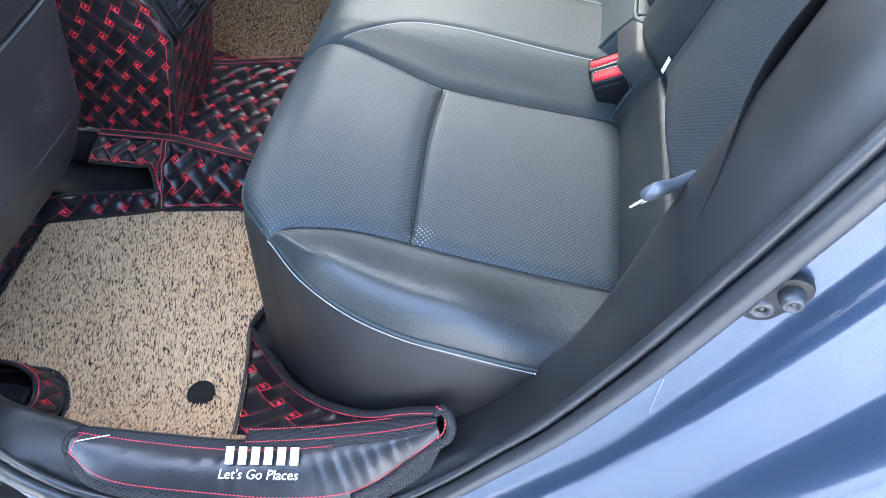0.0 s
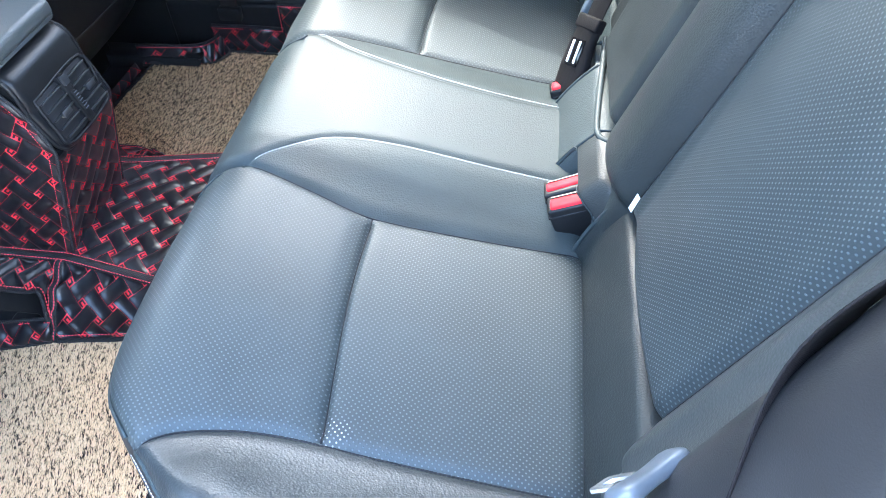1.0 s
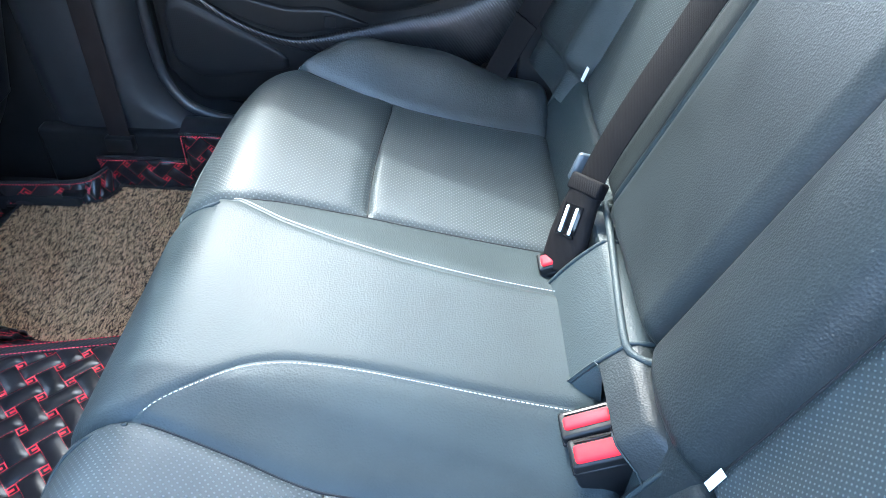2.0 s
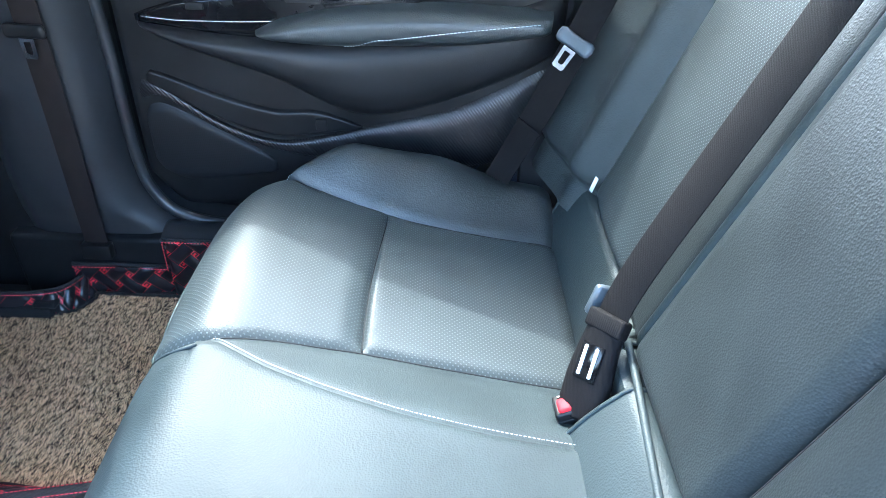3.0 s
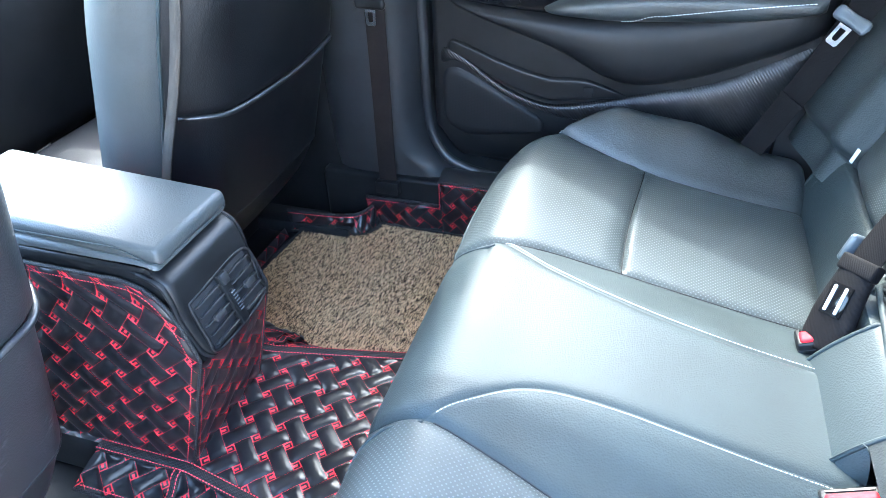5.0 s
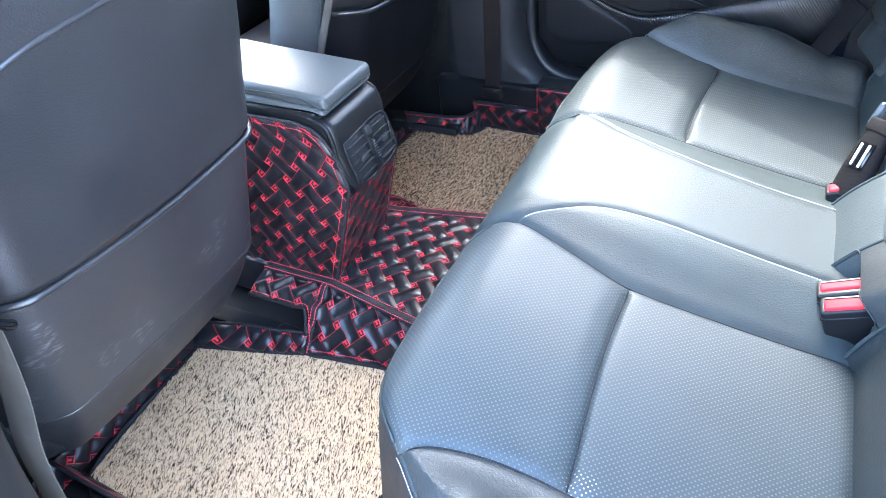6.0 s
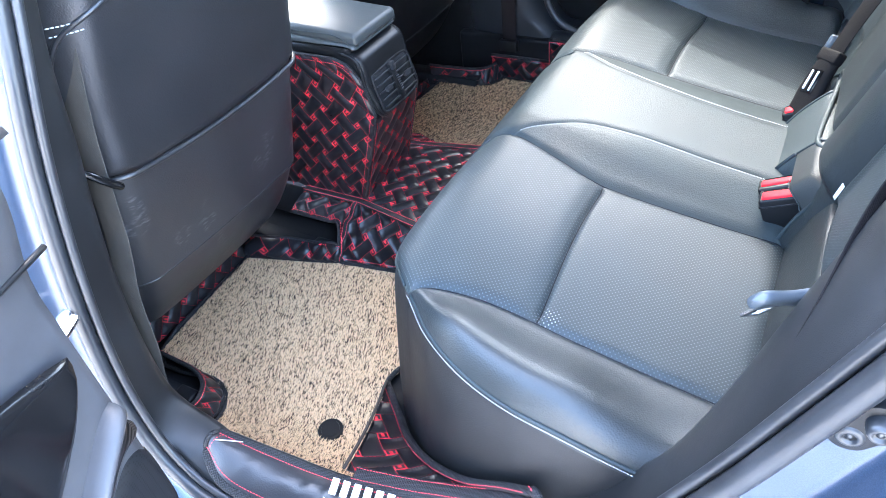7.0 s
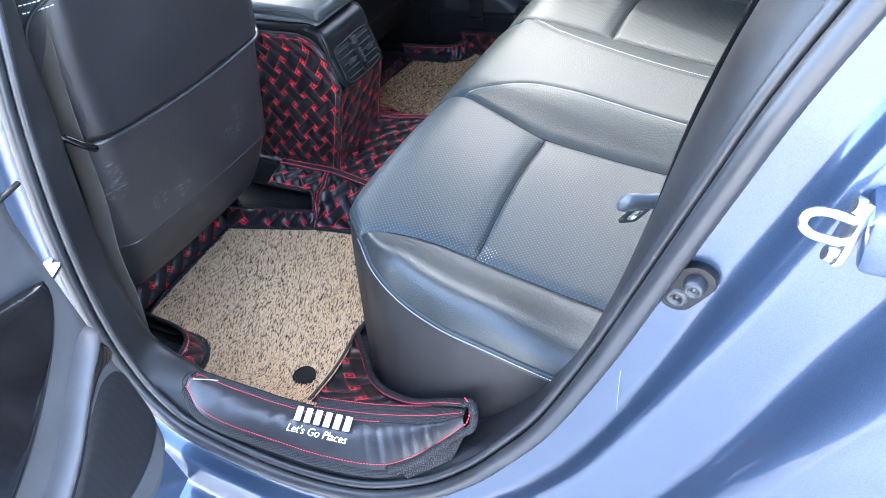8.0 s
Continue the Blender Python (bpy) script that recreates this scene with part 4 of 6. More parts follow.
def far_sill_cover():
    c = thing("sill_cover", "black quilted sill cover with red stitching beside the closed door", "sill cover")
    quilted("low_wall", lambda u, v: (-0.66 + u, 0.728 + 0.006 * math.sin(u * 40), v * 1.0), 0.21, 0.075, c)
    quilted("high_wall", lambda u, v: (-0.455 + u, 0.722, v), 0.36, 0.15, c)
    v, f = sheet(lambda u, w: (-0.46 + 0.37 * u, 0.72 + 0.09 * w, 0.153 + 0.012 * math.sin(math.pi * w) - 0.01 * w * w), 40, 12)
    raw("cover", v, f, LEATHER_DARK, c)
    for line in ([(-0.66, 0.727, 0.078), (-0.56, 0.729, 0.078), (-0.46, 0.727, 0.078)], [(-0.458, 0.72, 0.08), (-0.458, 0.72, 0.152)], [(-0.458, 0.719, 0.153), (-0.3, 0.719, 0.153), (-0.1, 0.719, 0.153)], [(-0.66, 0.722, 0.004), (-0.45, 0.718, 0.004), (-0.1, 0.716, 0.004)]):
        line = smooth_line(line, 12)
        raw("edging", *sweep(line, circle(0.0042, 6)), EDGING, c, "dark woven edging")
        raw("red_stitching", *threads([p + Vector((0, -0.004, -0.006)) for p in line], (0, -1, 0), 0.0045, 0.002, 0.001), RED_THREAD, c, "red stitches")


far_sill_cover()


# ---- near door opening ----
SEAL = [(-0.53, -0.60, 1.14), (-0.51, -0.68, 0.96), (-0.50, -0.75, 0.78), (-0.497, -0.795, 0.65), (-0.495, -0.832, 0.5), (-0.49, -0.856, 0.35), (-0.473, -0.866, 0.23), (-0.43, -0.872, 0.16), (-0.36, -0.875, 0.128), (-0.2, -0.872, 0.115), (-0.06, -0.855, 0.12), (0.04, -0.825, 0.145), (0.11, -0.802, 0.195), (0.165, -0.79, 0.265), (0.222, -0.786, 0.36), (0.283, -0.785, 0.50), (0.325, -0.783, 0.61), (0.367, -0.778, 0.72), (0.40, -0.768, 0.80), (0.455, -0.735, 0.9), (0.56, -0.65, 1.08)]


def opening():
    path = smooth_line(SEAL, 7)
    n = len(path)
    ways = [(path[min(i + 1, n - 1)] - path[max(i - 1, 0)]) for i in range(n)]
    outs = [Vector((-w.z, 0, w.x)).normalized() * -1 for w in ways]
    outs = [o if o.dot(Vector((p.x + 0.08, 0, p.z - 0.7))) > 0 else -o for o, p in zip(outs, path)]

    FRONT_TRIM = [(0.002, 0.004), (0.007, 0.010), (0.012, 0.020), (0.017, 0.036), (0.021, 0.053), (0.026, 0.068), (0.037, 0.078), (0.06, 0.082), (0.14, 0.084)]

    def trim_fold(i, k, a, d):
        p = path[i]
        front = step(-0.40, -0.48, p.x) * step(0.13, 0.24, p.z)
        rear = step(0.05, 0.2, p.x)
        kk = 0.04 * (1 - rear) + rear * (0.008 + 0.045 * step(0.35, 0.85, p.z))
        if d > 0.011 and a < 0.01:
            a = a * kk / 0.045
        d *= 0.86 + (0.1 + 0.39 * step(0.36, 0.6, p.z)) * rear
        fa, fd = front_line[k].x, front_line[k].y
        fd *= 1 - 0.25 * step(0.6, 0.8, p.z)
        return a + (fa - a) * front, d + (fd - d) * front

    front_line = smooth_line([(a, d, 0) for a, d in FRONT_TRIM], 3)

    def profile(points, fold=None):
        verts, faces = [], []
        m = len(points)
        for i, (p, o) in enumerate(zip(path, outs)):
            for k, (a, d) in enumerate(points):
                a2, d2 = (a, d) if fold is None else fold(i, k, a, d)
                verts.append(p + o * a2 + Vector((0, d2, 0)))
        for i in range(n - 1):
            for j in range(m - 1):
                faces.append((i * m + j, i * m + j + 1, (i + 1) * m + j + 1, (i + 1) * m + j))
        return verts, faces

    paint = [(-0.006, 0.012), (0.004, 0.001), (0.012, -0.001), (0.038, -0.003), (0.047, -0.007), (0.053, -0.016), (0.058, -0.026), (0.066, -0.031), (0.085, -0.034), (0.115, -0.04), (0.124, -0.047), (0.130, -0.06), (0.137, -0.075), (0.147, -0.084), (0.165, -0.09), (0.24, -0.098), (0.34, -0.09), (0.42, -0.06)]
    sm = smooth_line([(a, d, 0) for a, d in paint], 3)
    ob = raw("door_aperture", *profile([(p.x, p.y) for p in sm]), PAINT)
    tagged(ob, "blue-grey metallic painted door aperture and body side", "car body", kind="structure")
    trim = [(0.002, 0.004), (-0.010, 0.010), (-0.022, 0.020), (-0.032, 0.038), (-0.036, 0.062), (-0.034, 0.082), (-0.024, 0.096), (0.0, 0.102), (0.14, 0.106)]
    sm = smooth_line([(a, d, 0) for a, d in trim], 3)
    ob = raw("aperture_trim", *profile([(p.x, p.y) for p in sm], trim_fold), SILL_TRIM)
    tagged(ob, "black plastic sill and pillar trim along the door opening", "trim", kind="structure")
    for a, d, r in ((0.0, -0.008, 0.0105), (-0.013, 0.004, 0.006)):
        line = [p + o * a + Vector((0, d, 0)) for p, o in zip(path, outs)]
        ob = raw("door_seal", *sweep(line, circle(r, 10), (0, 1, 0)), RUBBER)
        tagged(ob, "black rubber door seal round the opening", "seal", kind="structure")
    # seam between the sill plate and the pillar trim
    return path, outs


opening()


def bump_stop():
    stop = thing("door_bump_stop", "black rubber bump stop with two studs on the painted jamb", "bump stop")
    m = frame_of((0.352, -0.7885, 0.622), (0.55, 0.0, 0.84), (0, -1, 0.05)) @ Matrix.Scale(0.88, 4)
    out = [(0.014 * math.copysign(1, math.cos(a)) * (1 if abs(math.cos(a)) > 1e-6 else 0) + 0.018 * math.cos(a), 0.018 * math.sin(a)) for a in [2 * math.pi * k / 28 for k in range(28)]]
    base = at_pose(part("base", slab(out, "z", -0.006, 0.005, 0.003), TRIM, stop), m)
    for x, r, h in ((-0.014, 0.0115, 0.008), (0.014, 0.0105, 0.018)):
        prof = [(r, 0.004), (r, h * 0.5), (r * 0.9, h * 0.8), (r * 0.72, h), (r * 0.5, h), (r * 0.45, h - 0.003), (r * 0.2, h - 0.003), (r * 0.15, h - 0.0015), (0.0001, h - 0.0015)]
        verts = [(x + a * math.cos(t), a * math.sin(t), z) for a, z in prof for t in [2 * math.pi * k / 20 for k in range(20)]]
        faces = [(i * 20 + j, i * 20 + (j + 1) % 20, (i + 1) * 20 + (j + 1) % 20, (i + 1) * 20 + j) for i in range(len(prof) - 1) for j in range(20)]
        raw("stud", verts, faces, RUBBER, base)


def striker():
    st = thing("door_striker", "bright steel door striker loop on a bolted plate", "striker")
    m = frame_of((0.444, -0.826, 0.735), (0.25, 0.35, 0.9), (-0.93, -0.3, 0.2)) @ Matrix.Scale(0.68, 4)
    part("bracket", block((0.452, -0.842, 0.715), (0.475, -0.8, 0.757), 0.006), PAINT, st, "painted boss")
    plate = at_pose(part("plate", slab([(-0.032, -0.01), (-0.026, -0.015), (0.026, -0.015), (0.032, -0.01), (0.032, 0.01), (0.026, 0.015), (-0.026, 0.015), (-0.032, 0.01)], "z", -0.004, 0.003, 0.001), CHROME, st), m)
    line = [(-0.010, 0.008, 0.0), (-0.0105, 0.008, 0.026), (-0.005, 0.008, 0.04), (0.005, 0.008, 0.04), (0.0105, 0.008, 0.026), (0.010, 0.008, 0.0)]
    at_pose(raw("loop", *sweep(smooth_line([(x * 1.15, y - 0.008, z) for x, y, z in line], 6), circle(0.0046, 10), (0, 1, 0)), CHROME, st), m)
    for x in (-0.025, 0.025):
        bm = bmesh.new()
        bmesh.ops.create_cone(bm, cap_ends=True, segments=14, radius1=0.009, radius2=0.007, depth=0.007, matrix=Matrix.Translation((x, 0.0, 0.005)))
        part("bolt", bm, CHROME, plate)


def check_strap():
    ck = thing("door_check", "pale steel door check bracket with a bolt on the pillar", "hinge")
    m = frame_of((-0.497, -0.862, 0.455), (0.25, -0.9, -0.3), (0.3, -1, 0))
    at_pose(part("bracket", slab([(-0.012, -0.012), (0.0, -0.016), (0.03, -0.01), (0.06, -0.01), (0.06, 0.008), (0.03, 0.01), (0.0, 0.014), (-0.012, 0.01)], "z", -0.002, 0.004, 0.001), CHROME, ck), m)
    bm = bmesh.new()
    bmesh.ops.create_cone(bm, cap_ends=True, segments=6, radius1=0.007, radius2=0.0065, depth=0.007, matrix=Matrix.Translation((0.0, 0.0, 0.007)))
    bmesh.ops.create_cone(bm, cap_ends=True, segments=18, radius1=0.0105, radius2=0.0105, depth=0.002, matrix=Matrix.Translation((0.0, 0.0, 0.0045)))
    at_pose(part("bolt", bm, CHROME, ck), m)


def scratch():
    """A thin pale scratch down the painted jamb."""
    line = [(0.302, -0.7885, 0.49), (0.301, -0.7895, 0.459), (0.301, -0.7915, 0.428)]
    ob = raw("paint_scratch", *sweep(smooth_line(line, 5), circle(0.00025, 5)), THREAD_GREY)
    tagged(ob, "thin pale scratch in the jamb paint", "scratch", kind="structure")


scratch()
bump_stop()
striker()
check_strap()


# ---- front seats ----
def front_seat(s, shift):
    """The back of a front seat as seen from the rear bench. s: side; shift: how far it is moved ahead."""
    seat = thing("front_seat", "black leather front seat back with a scuffed lower panel" if s < 0 else "black leather front seat back with pale double stitching", "car seat", "front seats")
    mid, half = s * 0.452, 0.256

    def surface(z):
        return -0.648 + shift + 0.27 * (z - 0.28) - 0.16 * max(0, z - 0.75) ** 2

    def width(z):
        return half - 0.035 * step(0.62, 0.98, z) ** 1.2 - 0.02 * step(0.3, 0.18, z)

    def pad(u, v, zlo, zhi, out):
        z = zlo + (zhi - zlo) * v
        t = 2 * u - 1
        w = width(z)
        e = abs(t)
        x = surface(z) - 0.075 * max(0, e - 0.72) ** 2 / 0.0784 - 0.012 * e * e + out
        return (x, mid + t * w, z)

    def relief(z):
        # the upper pocket panel bulges over the lower panel along its hem
        return 0.008 * step(0.518, 0.522, z) * (1 - 0.6 * step(0.52, 0.62, z)) - 0.002 * math.exp(-((z - 0.512) / 0.006) ** 2)

    def skin(u, v):
        zlo, zhi = 0.28, 0.98
        z = zlo + (zhi - zlo) * v
        # the hem sags towards the middle of the back
        return pad(u, v, zlo, zhi, relief(z - hem(u)))

    def hem(u):
        return 0.016 * (abs(2 * u - 1) ** 2) - 0.006

    def split(lo, hi, name, mat, label="", nv=30):
        v, f = sheet(lambda u, w: skin(u, lo + (hi - lo) * w), 44, nv)
        raw(name, v, f, mat, seat, label)

    # Both seats share one leather; the far one's shade is in its colour.
    split(0.0, 0.335, "lower_panel", SCUFFED if s < 0 else SHADED_BLACK)
    split(0.335, 1.0, "upper_panel", LEATHER_DARK if s < 0 else SHADED_BLACK, nv=60)
    line = [Vector(pad(u, 0, 0.514 + hem(u), 1, 0.0085)) for u in np.linspace(0.015, 0.985, 60)]
    raw("hem_piping", *sweep(line, circle(0.0048, 8)), LEATHER_DARK, seat, "raised rolled hem across the back")
    # flap under the back, rolled forwards

    def flap(u, w):
        z = 0.28 - (0.155 if s < 0 else 0.13) * w
        p = pad(u, 0, z, 1, 0.0)
        return (p[0] - 0.006 * (1 - math.exp(-w * 12)) - 0.05 * w * w, p[1], p[2])

    raw("lower_flap", *sheet(flap, 44, 16), SCUFFED if s < 0 else SHADED_BLACK, seat, "plain flap under the seat back")
    line = [Vector(pad(u, 0, 0.279, 1, -0.001)) for u in np.linspace(0.0, 1.0, 50)]
    raw("flap_seam", *sweep(line, circle(0.0022, 6)), LEATHER_DARK, seat)
    # body of the seat: side bolsters wrapping forwards

    def side(u, v, k):
        z = 0.16 + 0.84 * v
        w = width(z)
        x = surface(z) - 0.087 - 0.12 * u
        y = mid + k * (w + 0.03 * math.sin(u * math.pi * 0.9) + 0.004)
        if u < 0.001:
            y = mid + k * w
        return (x, y, z)

    for k in (-1, 1):
        v, f = sheet(lambda a, b: side(a, b, k), 14, 40)
        # Paler leather on the far seat stands in for sunlight on its side.
        raw("side_bolster", v, f if k < 0 else [q[::-1] for q in f], LIT_LEATHER if s > 0 else LEATHER_DARK, seat)
        line = [Vector(side(0.0, b, k)) + Vector((0.001, k * 0.001, 0)) for b in np.linspace(0.1, 0.98, 50)]
        if s > 0 and k < 0:
            raw("elastic_strip", *sweep([p + Vector((0.004 + 0.03 * math.sin(math.pi * i / 41) ** 2, -0.006, 0)) for i, p in enumerate(line[8:])], ribbon_section(0.018, 0.003), (0, -1, 0.2)), WEB_GREY, seat, "grey elastic strip of the cover")
        raw("side_piping", *sweep(line, circle(0.0032, 6)), LEATHER, seat)
        line = [Vector(side(a, (0.72 if s > 0 else 0.66) - 0.03 * a, k)) + Vector((0, k * 0.001, 0)) for a in np.linspace(0.08, 0.95, 24)]
        for dz in (0.0, 0.009):
            raw("stitching", *threads([p + Vector((0, 0, dz)) for p in line], (0, k, 0), 0.006, 0.002, 0.0014), STITCH, seat, "pale double stitching")
    part("front_face", slab([(surface(0.2) - 0.2, 0.17), (surface(0.5) - 0.21, 0.5), (surface(0.95) - 0.21, 0.98), (surface(0.95) - 0.08, 0.985), (surface(0.5) - 0.09, 0.5), (surface(0.2) - 0.08, 0.17)], "y", mid - 0.2, mid + 0.2, 0.02), LEATHER_DARK, seat)
    part("seat_cushion", block((-1.25 + shift, mid - 0.25, 0.13), (-0.74 + shift, mid + 0.25, 0.30), 0.05, 4), LEATHER_DARK, seat)
    part("cushion_frame", block((-1.2 + shift, mid - 0.22, -0.014), (-0.86 + shift, mid + 0.22, 0.14), 0.01), TRIM, seat)
    if s < 0:
        raw("cover_hook", *sweep(smooth_line([(-0.548, -0.742, 0.59), (-0.538, -0.73, 0.583), (-0.533, -0.716, 0.565), (-0.532, -0.703, 0.55), (-0.534, -0.696, 0.543)], 5), circle(0.0058, 8)), GLOSS, seat, "dark tube hook of the cover")
        arc = smooth_line([(0, -0.692, 0.66), (0, -0.684, 0.71), (0, -0.672, 0.741), (0, -0.65, 0.76), (0, -0.61, 0.775), (0, -0.55, 0.79), (0, -0.45, 0.80)], 8)

        def lay(y, z, out):
            return Vector(pad((y - mid) / width(z) / 2 + 0.5, 0, z, 1, out + relief(z)))

        raw("arc_piping", *sweep([lay(p.y, p.z, 0.0) for p in arc], circle(0.0035, 8)), LEATHER_DARK, seat, "raised curved seam")
        for dz in (-0.005, 0.006):
            raw("stitching", *threads([lay(y, 0.752 + dz + 0.1 * (y + 0.66), 0.001) for y in np.linspace(-0.678, -0.648, 12)], (1, 0, 0), 0.005, 0.0015, 0.001), STITCH, seat, "white double stitching")
    return seat


front_seat(-1, 0.0)
front_seat(1, -0.08)


# ---- centre console ----
def console():
    c = thing("centre_console", "black centre console with air vents, padded lid and red-stitched quilting", "console")
    mid, hw = -0.023, 0.081
    # padded lid: a top pad with a sewn edge over a leather side band

    def lid_drop(x):
        return 0.022 * step(-0.63, -0.545, x) ** 1.6

    bm = block((-0.92, mid - 0.078, 0.499), (-0.55, mid + 0.078, 0.524), 0.009, 4)
    for v in bm.verts:
        t = (v.co.y - mid) / 0.078
        if v.co.z > 0.51:
            v.co.z += 0.006 * (1 - t * t)
        v.co.z -= lid_drop(v.co.x)
    part("lid", bm, LIT_LEATHER, c, "padded leather armrest lid")
    bm = block((-0.92, mid - 0.08, 0.47), (-0.556, mid + 0.08, 0.5), 0.008, 3)
    for v in bm.verts:
        if v.co.z > 0.486:
            v.co.z -= lid_drop(v.co.x)
        else:
            v.co.x -= 0.02 * step(-0.7, -0.56, v.co.x)
    part("lid_side", bm, LIT_LEATHER, c, "grey leather side band of the lid")
    for k in (-1, 1):
        line = [(x, mid + k * 0.0795, 0.501 - lid_drop(x)) for x in np.linspace(-0.9, -0.566, 30)]
        line += [(-0.556, mid + k * 0.078, 0.484), (-0.551, mid + k * 0.07, 0.4785)]
        raw("lid_piping", *sweep(line, circle(0.0011, 6)), LEATHER, c)
    part("upper_body", block((-0.95, mid - hw + 0.002, 0.443), (-0.575, mid + hw - 0.002, 0.476), 0.012, 3), TRIM, c)
    # vent panel: rolls over at the top, leans back to a rounded lower edge
    top, bottom = Vector((-0.56, mid, 0.476)), Vector((-0.513, mid, 0.32))
    up = (top - bottom).normalized()
    out = Vector((up.z, 0, -up.x))
    m = Matrix((out, Vector((0, 1, 0)), up)).transposed().to_4x4()
    m.translation = (top + bottom) / 2
    h = (top - bottom).length / 2

    def half_width(v):
        return hw + 0.003 * math.sin(math.pi * min(v, 0.8) / 0.8) - 0.04 * (1 - math.sqrt(max(0.0, 1 - (max(0.0, v - 0.78) / 0.23) ** 2)))

    def panel(u, v):
        t = 2 * u - 1
        k = max(0.0, 1 - (1 - abs(t)) * half_width(v) / 0.014)
        b = max(0.0, 1 - v / 0.2)
        e = max(0.0, 1 - (1 - v) * 2 * h / 0.012)
        x = 0.007 * math.sin(math.pi * min(v / 0.5, 1)) - 0.012 * (1 - math.sqrt(max(0.0, 1 - k * k))) - 0.03 * b * b - 0.01 * (1 - math.sqrt(max(0.0, 1 - e * e)))
        return Vector((x, t * half_width(v), h - 2 * h * v))

    at_pose(raw("vent_panel", *sheet(panel, 60, 50), TRIM, c, "satin black vent panel"), m)
    ring = [(half_width(v), h - 2 * h * v) for v in np.linspace(0.02, 0.999, 26)]
    ring = ring + [(-y, z) for y, z in ring[::-1]]
    edge = [panel(0.0 if y < 0 else 1.0, (h - z) / 2 / h) + Vector((0.004, 0, 0)) for y, z in ring]
    at_pose(raw("panel_rim", *sweep(edge, circle(0.0038, 8), (1, 0, 0)), TRIM_SOFT, c, "rounded dark rim"), m)
    part("panel_body", slab([(-0.62, 0.3), (-0.535, 0.325), (-0.572, 0.47), (-0.62, 0.47)], "y", mid - hw + 0.003, mid + hw - 0.003, 0.006), TRIM, c)
    # recess and louvres
    vent = at_pose(part("vent_recess", block((-0.004, -0.066, -h * 0.84), (0.0035, 0.066, h * 0.16), 0.003), RAIL, c, "dark vent opening"), m)
    for k in range(5):
        z = -h * 0.72 + k * h * 0.19
        for y0, y1 in ((-0.063, -0.011), (0.011, 0.063)):
            bm = block((0.003, y0, z - 0.0011), (0.012, y1, z + 0.0011), 0.0006, 1)
            bmesh.ops.rotate(bm, verts=bm.verts[:], cent=(0.006, 0, z), matrix=Matrix.Rotation(radians(-14), 3, "Y"))
            part("louvre", bm, PILLAR, vent)
    part("vent_divider", block((0.002, -0.009, -h * 0.84), (0.012, 0.009, h * 0.2), 0.003), TRIM, vent)
    part("vent_tab", block((0.009, -0.0075, -h * 0.02), (0.017, 0.0075, h * 0.2), 0.003), PILLAR, vent, "grey finger tab")
    wheel = part("vent_wheel", block((0.008, -0.0045, -h * 0.6), (0.016, 0.0045, -h * 0.16), 0.003), TRIM, vent, "ribbed thumb wheel")
    for k in range(7):
        z = -h * 0.56 + k * h * 0.06
        part("rib", block((0.015, -0.004, z - 0.0006), (0.0172, 0.004, z + 0.0006), 0.0003, 1), GREY_TONGUE, wheel)
    for y in (-0.038, 0.038):
        part("vent_slider", block((0.008, y - 0.011, -h * 0.4), (0.0165, y + 0.011, -h * 0.27), 0.0025), PILLAR, vent, "slim slider knob")
    frame_line = [(0.0025, y, z) for y, z in ((-0.066, h * 0.16), (0.066, h * 0.16), (0.068, -h * 0.5), (0.058, -h * 0.86), (-0.058, -h * 0.86), (-0.068, -h * 0.5))]
    raw("vent_frame", *sweep(smooth_line(frame_line + frame_line[:1], 5)[:-1], circle(0.003, 6), (1, 0, 0), closed=True), TRIM_SOFT, vent)
    # core and quilted cover
    part("core", slab([(-0.98, 0.09), (-0.6, 0.09), (-0.532, 0.315), (-0.6, 0.44), (-0.98, 0.445)], "y", mid - hw + 0.006, mid + hw - 0.006, 0.004), TRIM, c)

    def back_edge(z):
        if z < 0.33:
            return -0.597 + (z - 0.098) * 0.3
        t = (z - 0.33) / 0.122
        return -0.5274 - 0.03 * t - 0.06 * (1 - math.sqrt(max(0.0, 1 - t ** 4)))

    for k in (-1, 1):
        def side(u, v, k=k):
            z = 0.098 + v
            x = -0.97 + (back_edge(z) + 0.97) * (u / 0.42)
            return (x, mid + k * (hw + 0.004 + 0.014 * (1 - v / 0.354)), z)

        quilted("side_cover", side, 0.42, 0.354, c, "black quilted cover with red stitching", back=(k < 0) is False)
        line = [Vector(side(0.42, v)) + Vector((0.001, 0, 0)) for v in np.linspace(0.0, 0.354, 40)]
        line += [Vector(side(u, 0.354)) for u in np.linspace(0.415, 0.0, 20)]
        raw("cover_piping", *sweep(line, circle(0.0034, 6), (0, 1, 0)), EDGING, c)
        rim = [Vector(side(0.42, v)) for v in np.linspace(0.0, 0.353, 60)] + [Vector(side(0.42 - 0.42 * q, 0.354)) for q in np.linspace(0.03, 1.0, 20)]
        inset = []
        for i, p in enumerate(rim):
            way = (rim[min(i + 1, len(rim) - 1)] - rim[max(i - 1, 0)]).normalized()
            inset.append(p + Vector((-way.z, 0, way.x)) * 0.009 + Vector((0, k * 0.005, 0)))
        raw("cover_stitching", *threads(inset, (0, k, 0), 0.0034, 0.0018, 0.0006), RED_THREAD, c, "red stitches")

    def rear(u, v):
        z = 0.098 + v
        w = hw + 0.004 + 0.014 * (1 - v / 0.354)
        return (back_edge(z), mid - w + 2 * w * u / 0.19, z)

    quilted("rear_cover", rear, 0.19, 0.222, c, "black quilted cover with red stitching")
    for k in (0.006, 0.184):
        line = [Vector(rear(k, v)) + Vector((0.004, 0, 0)) for v in np.linspace(0.002, 0.215, 24)]
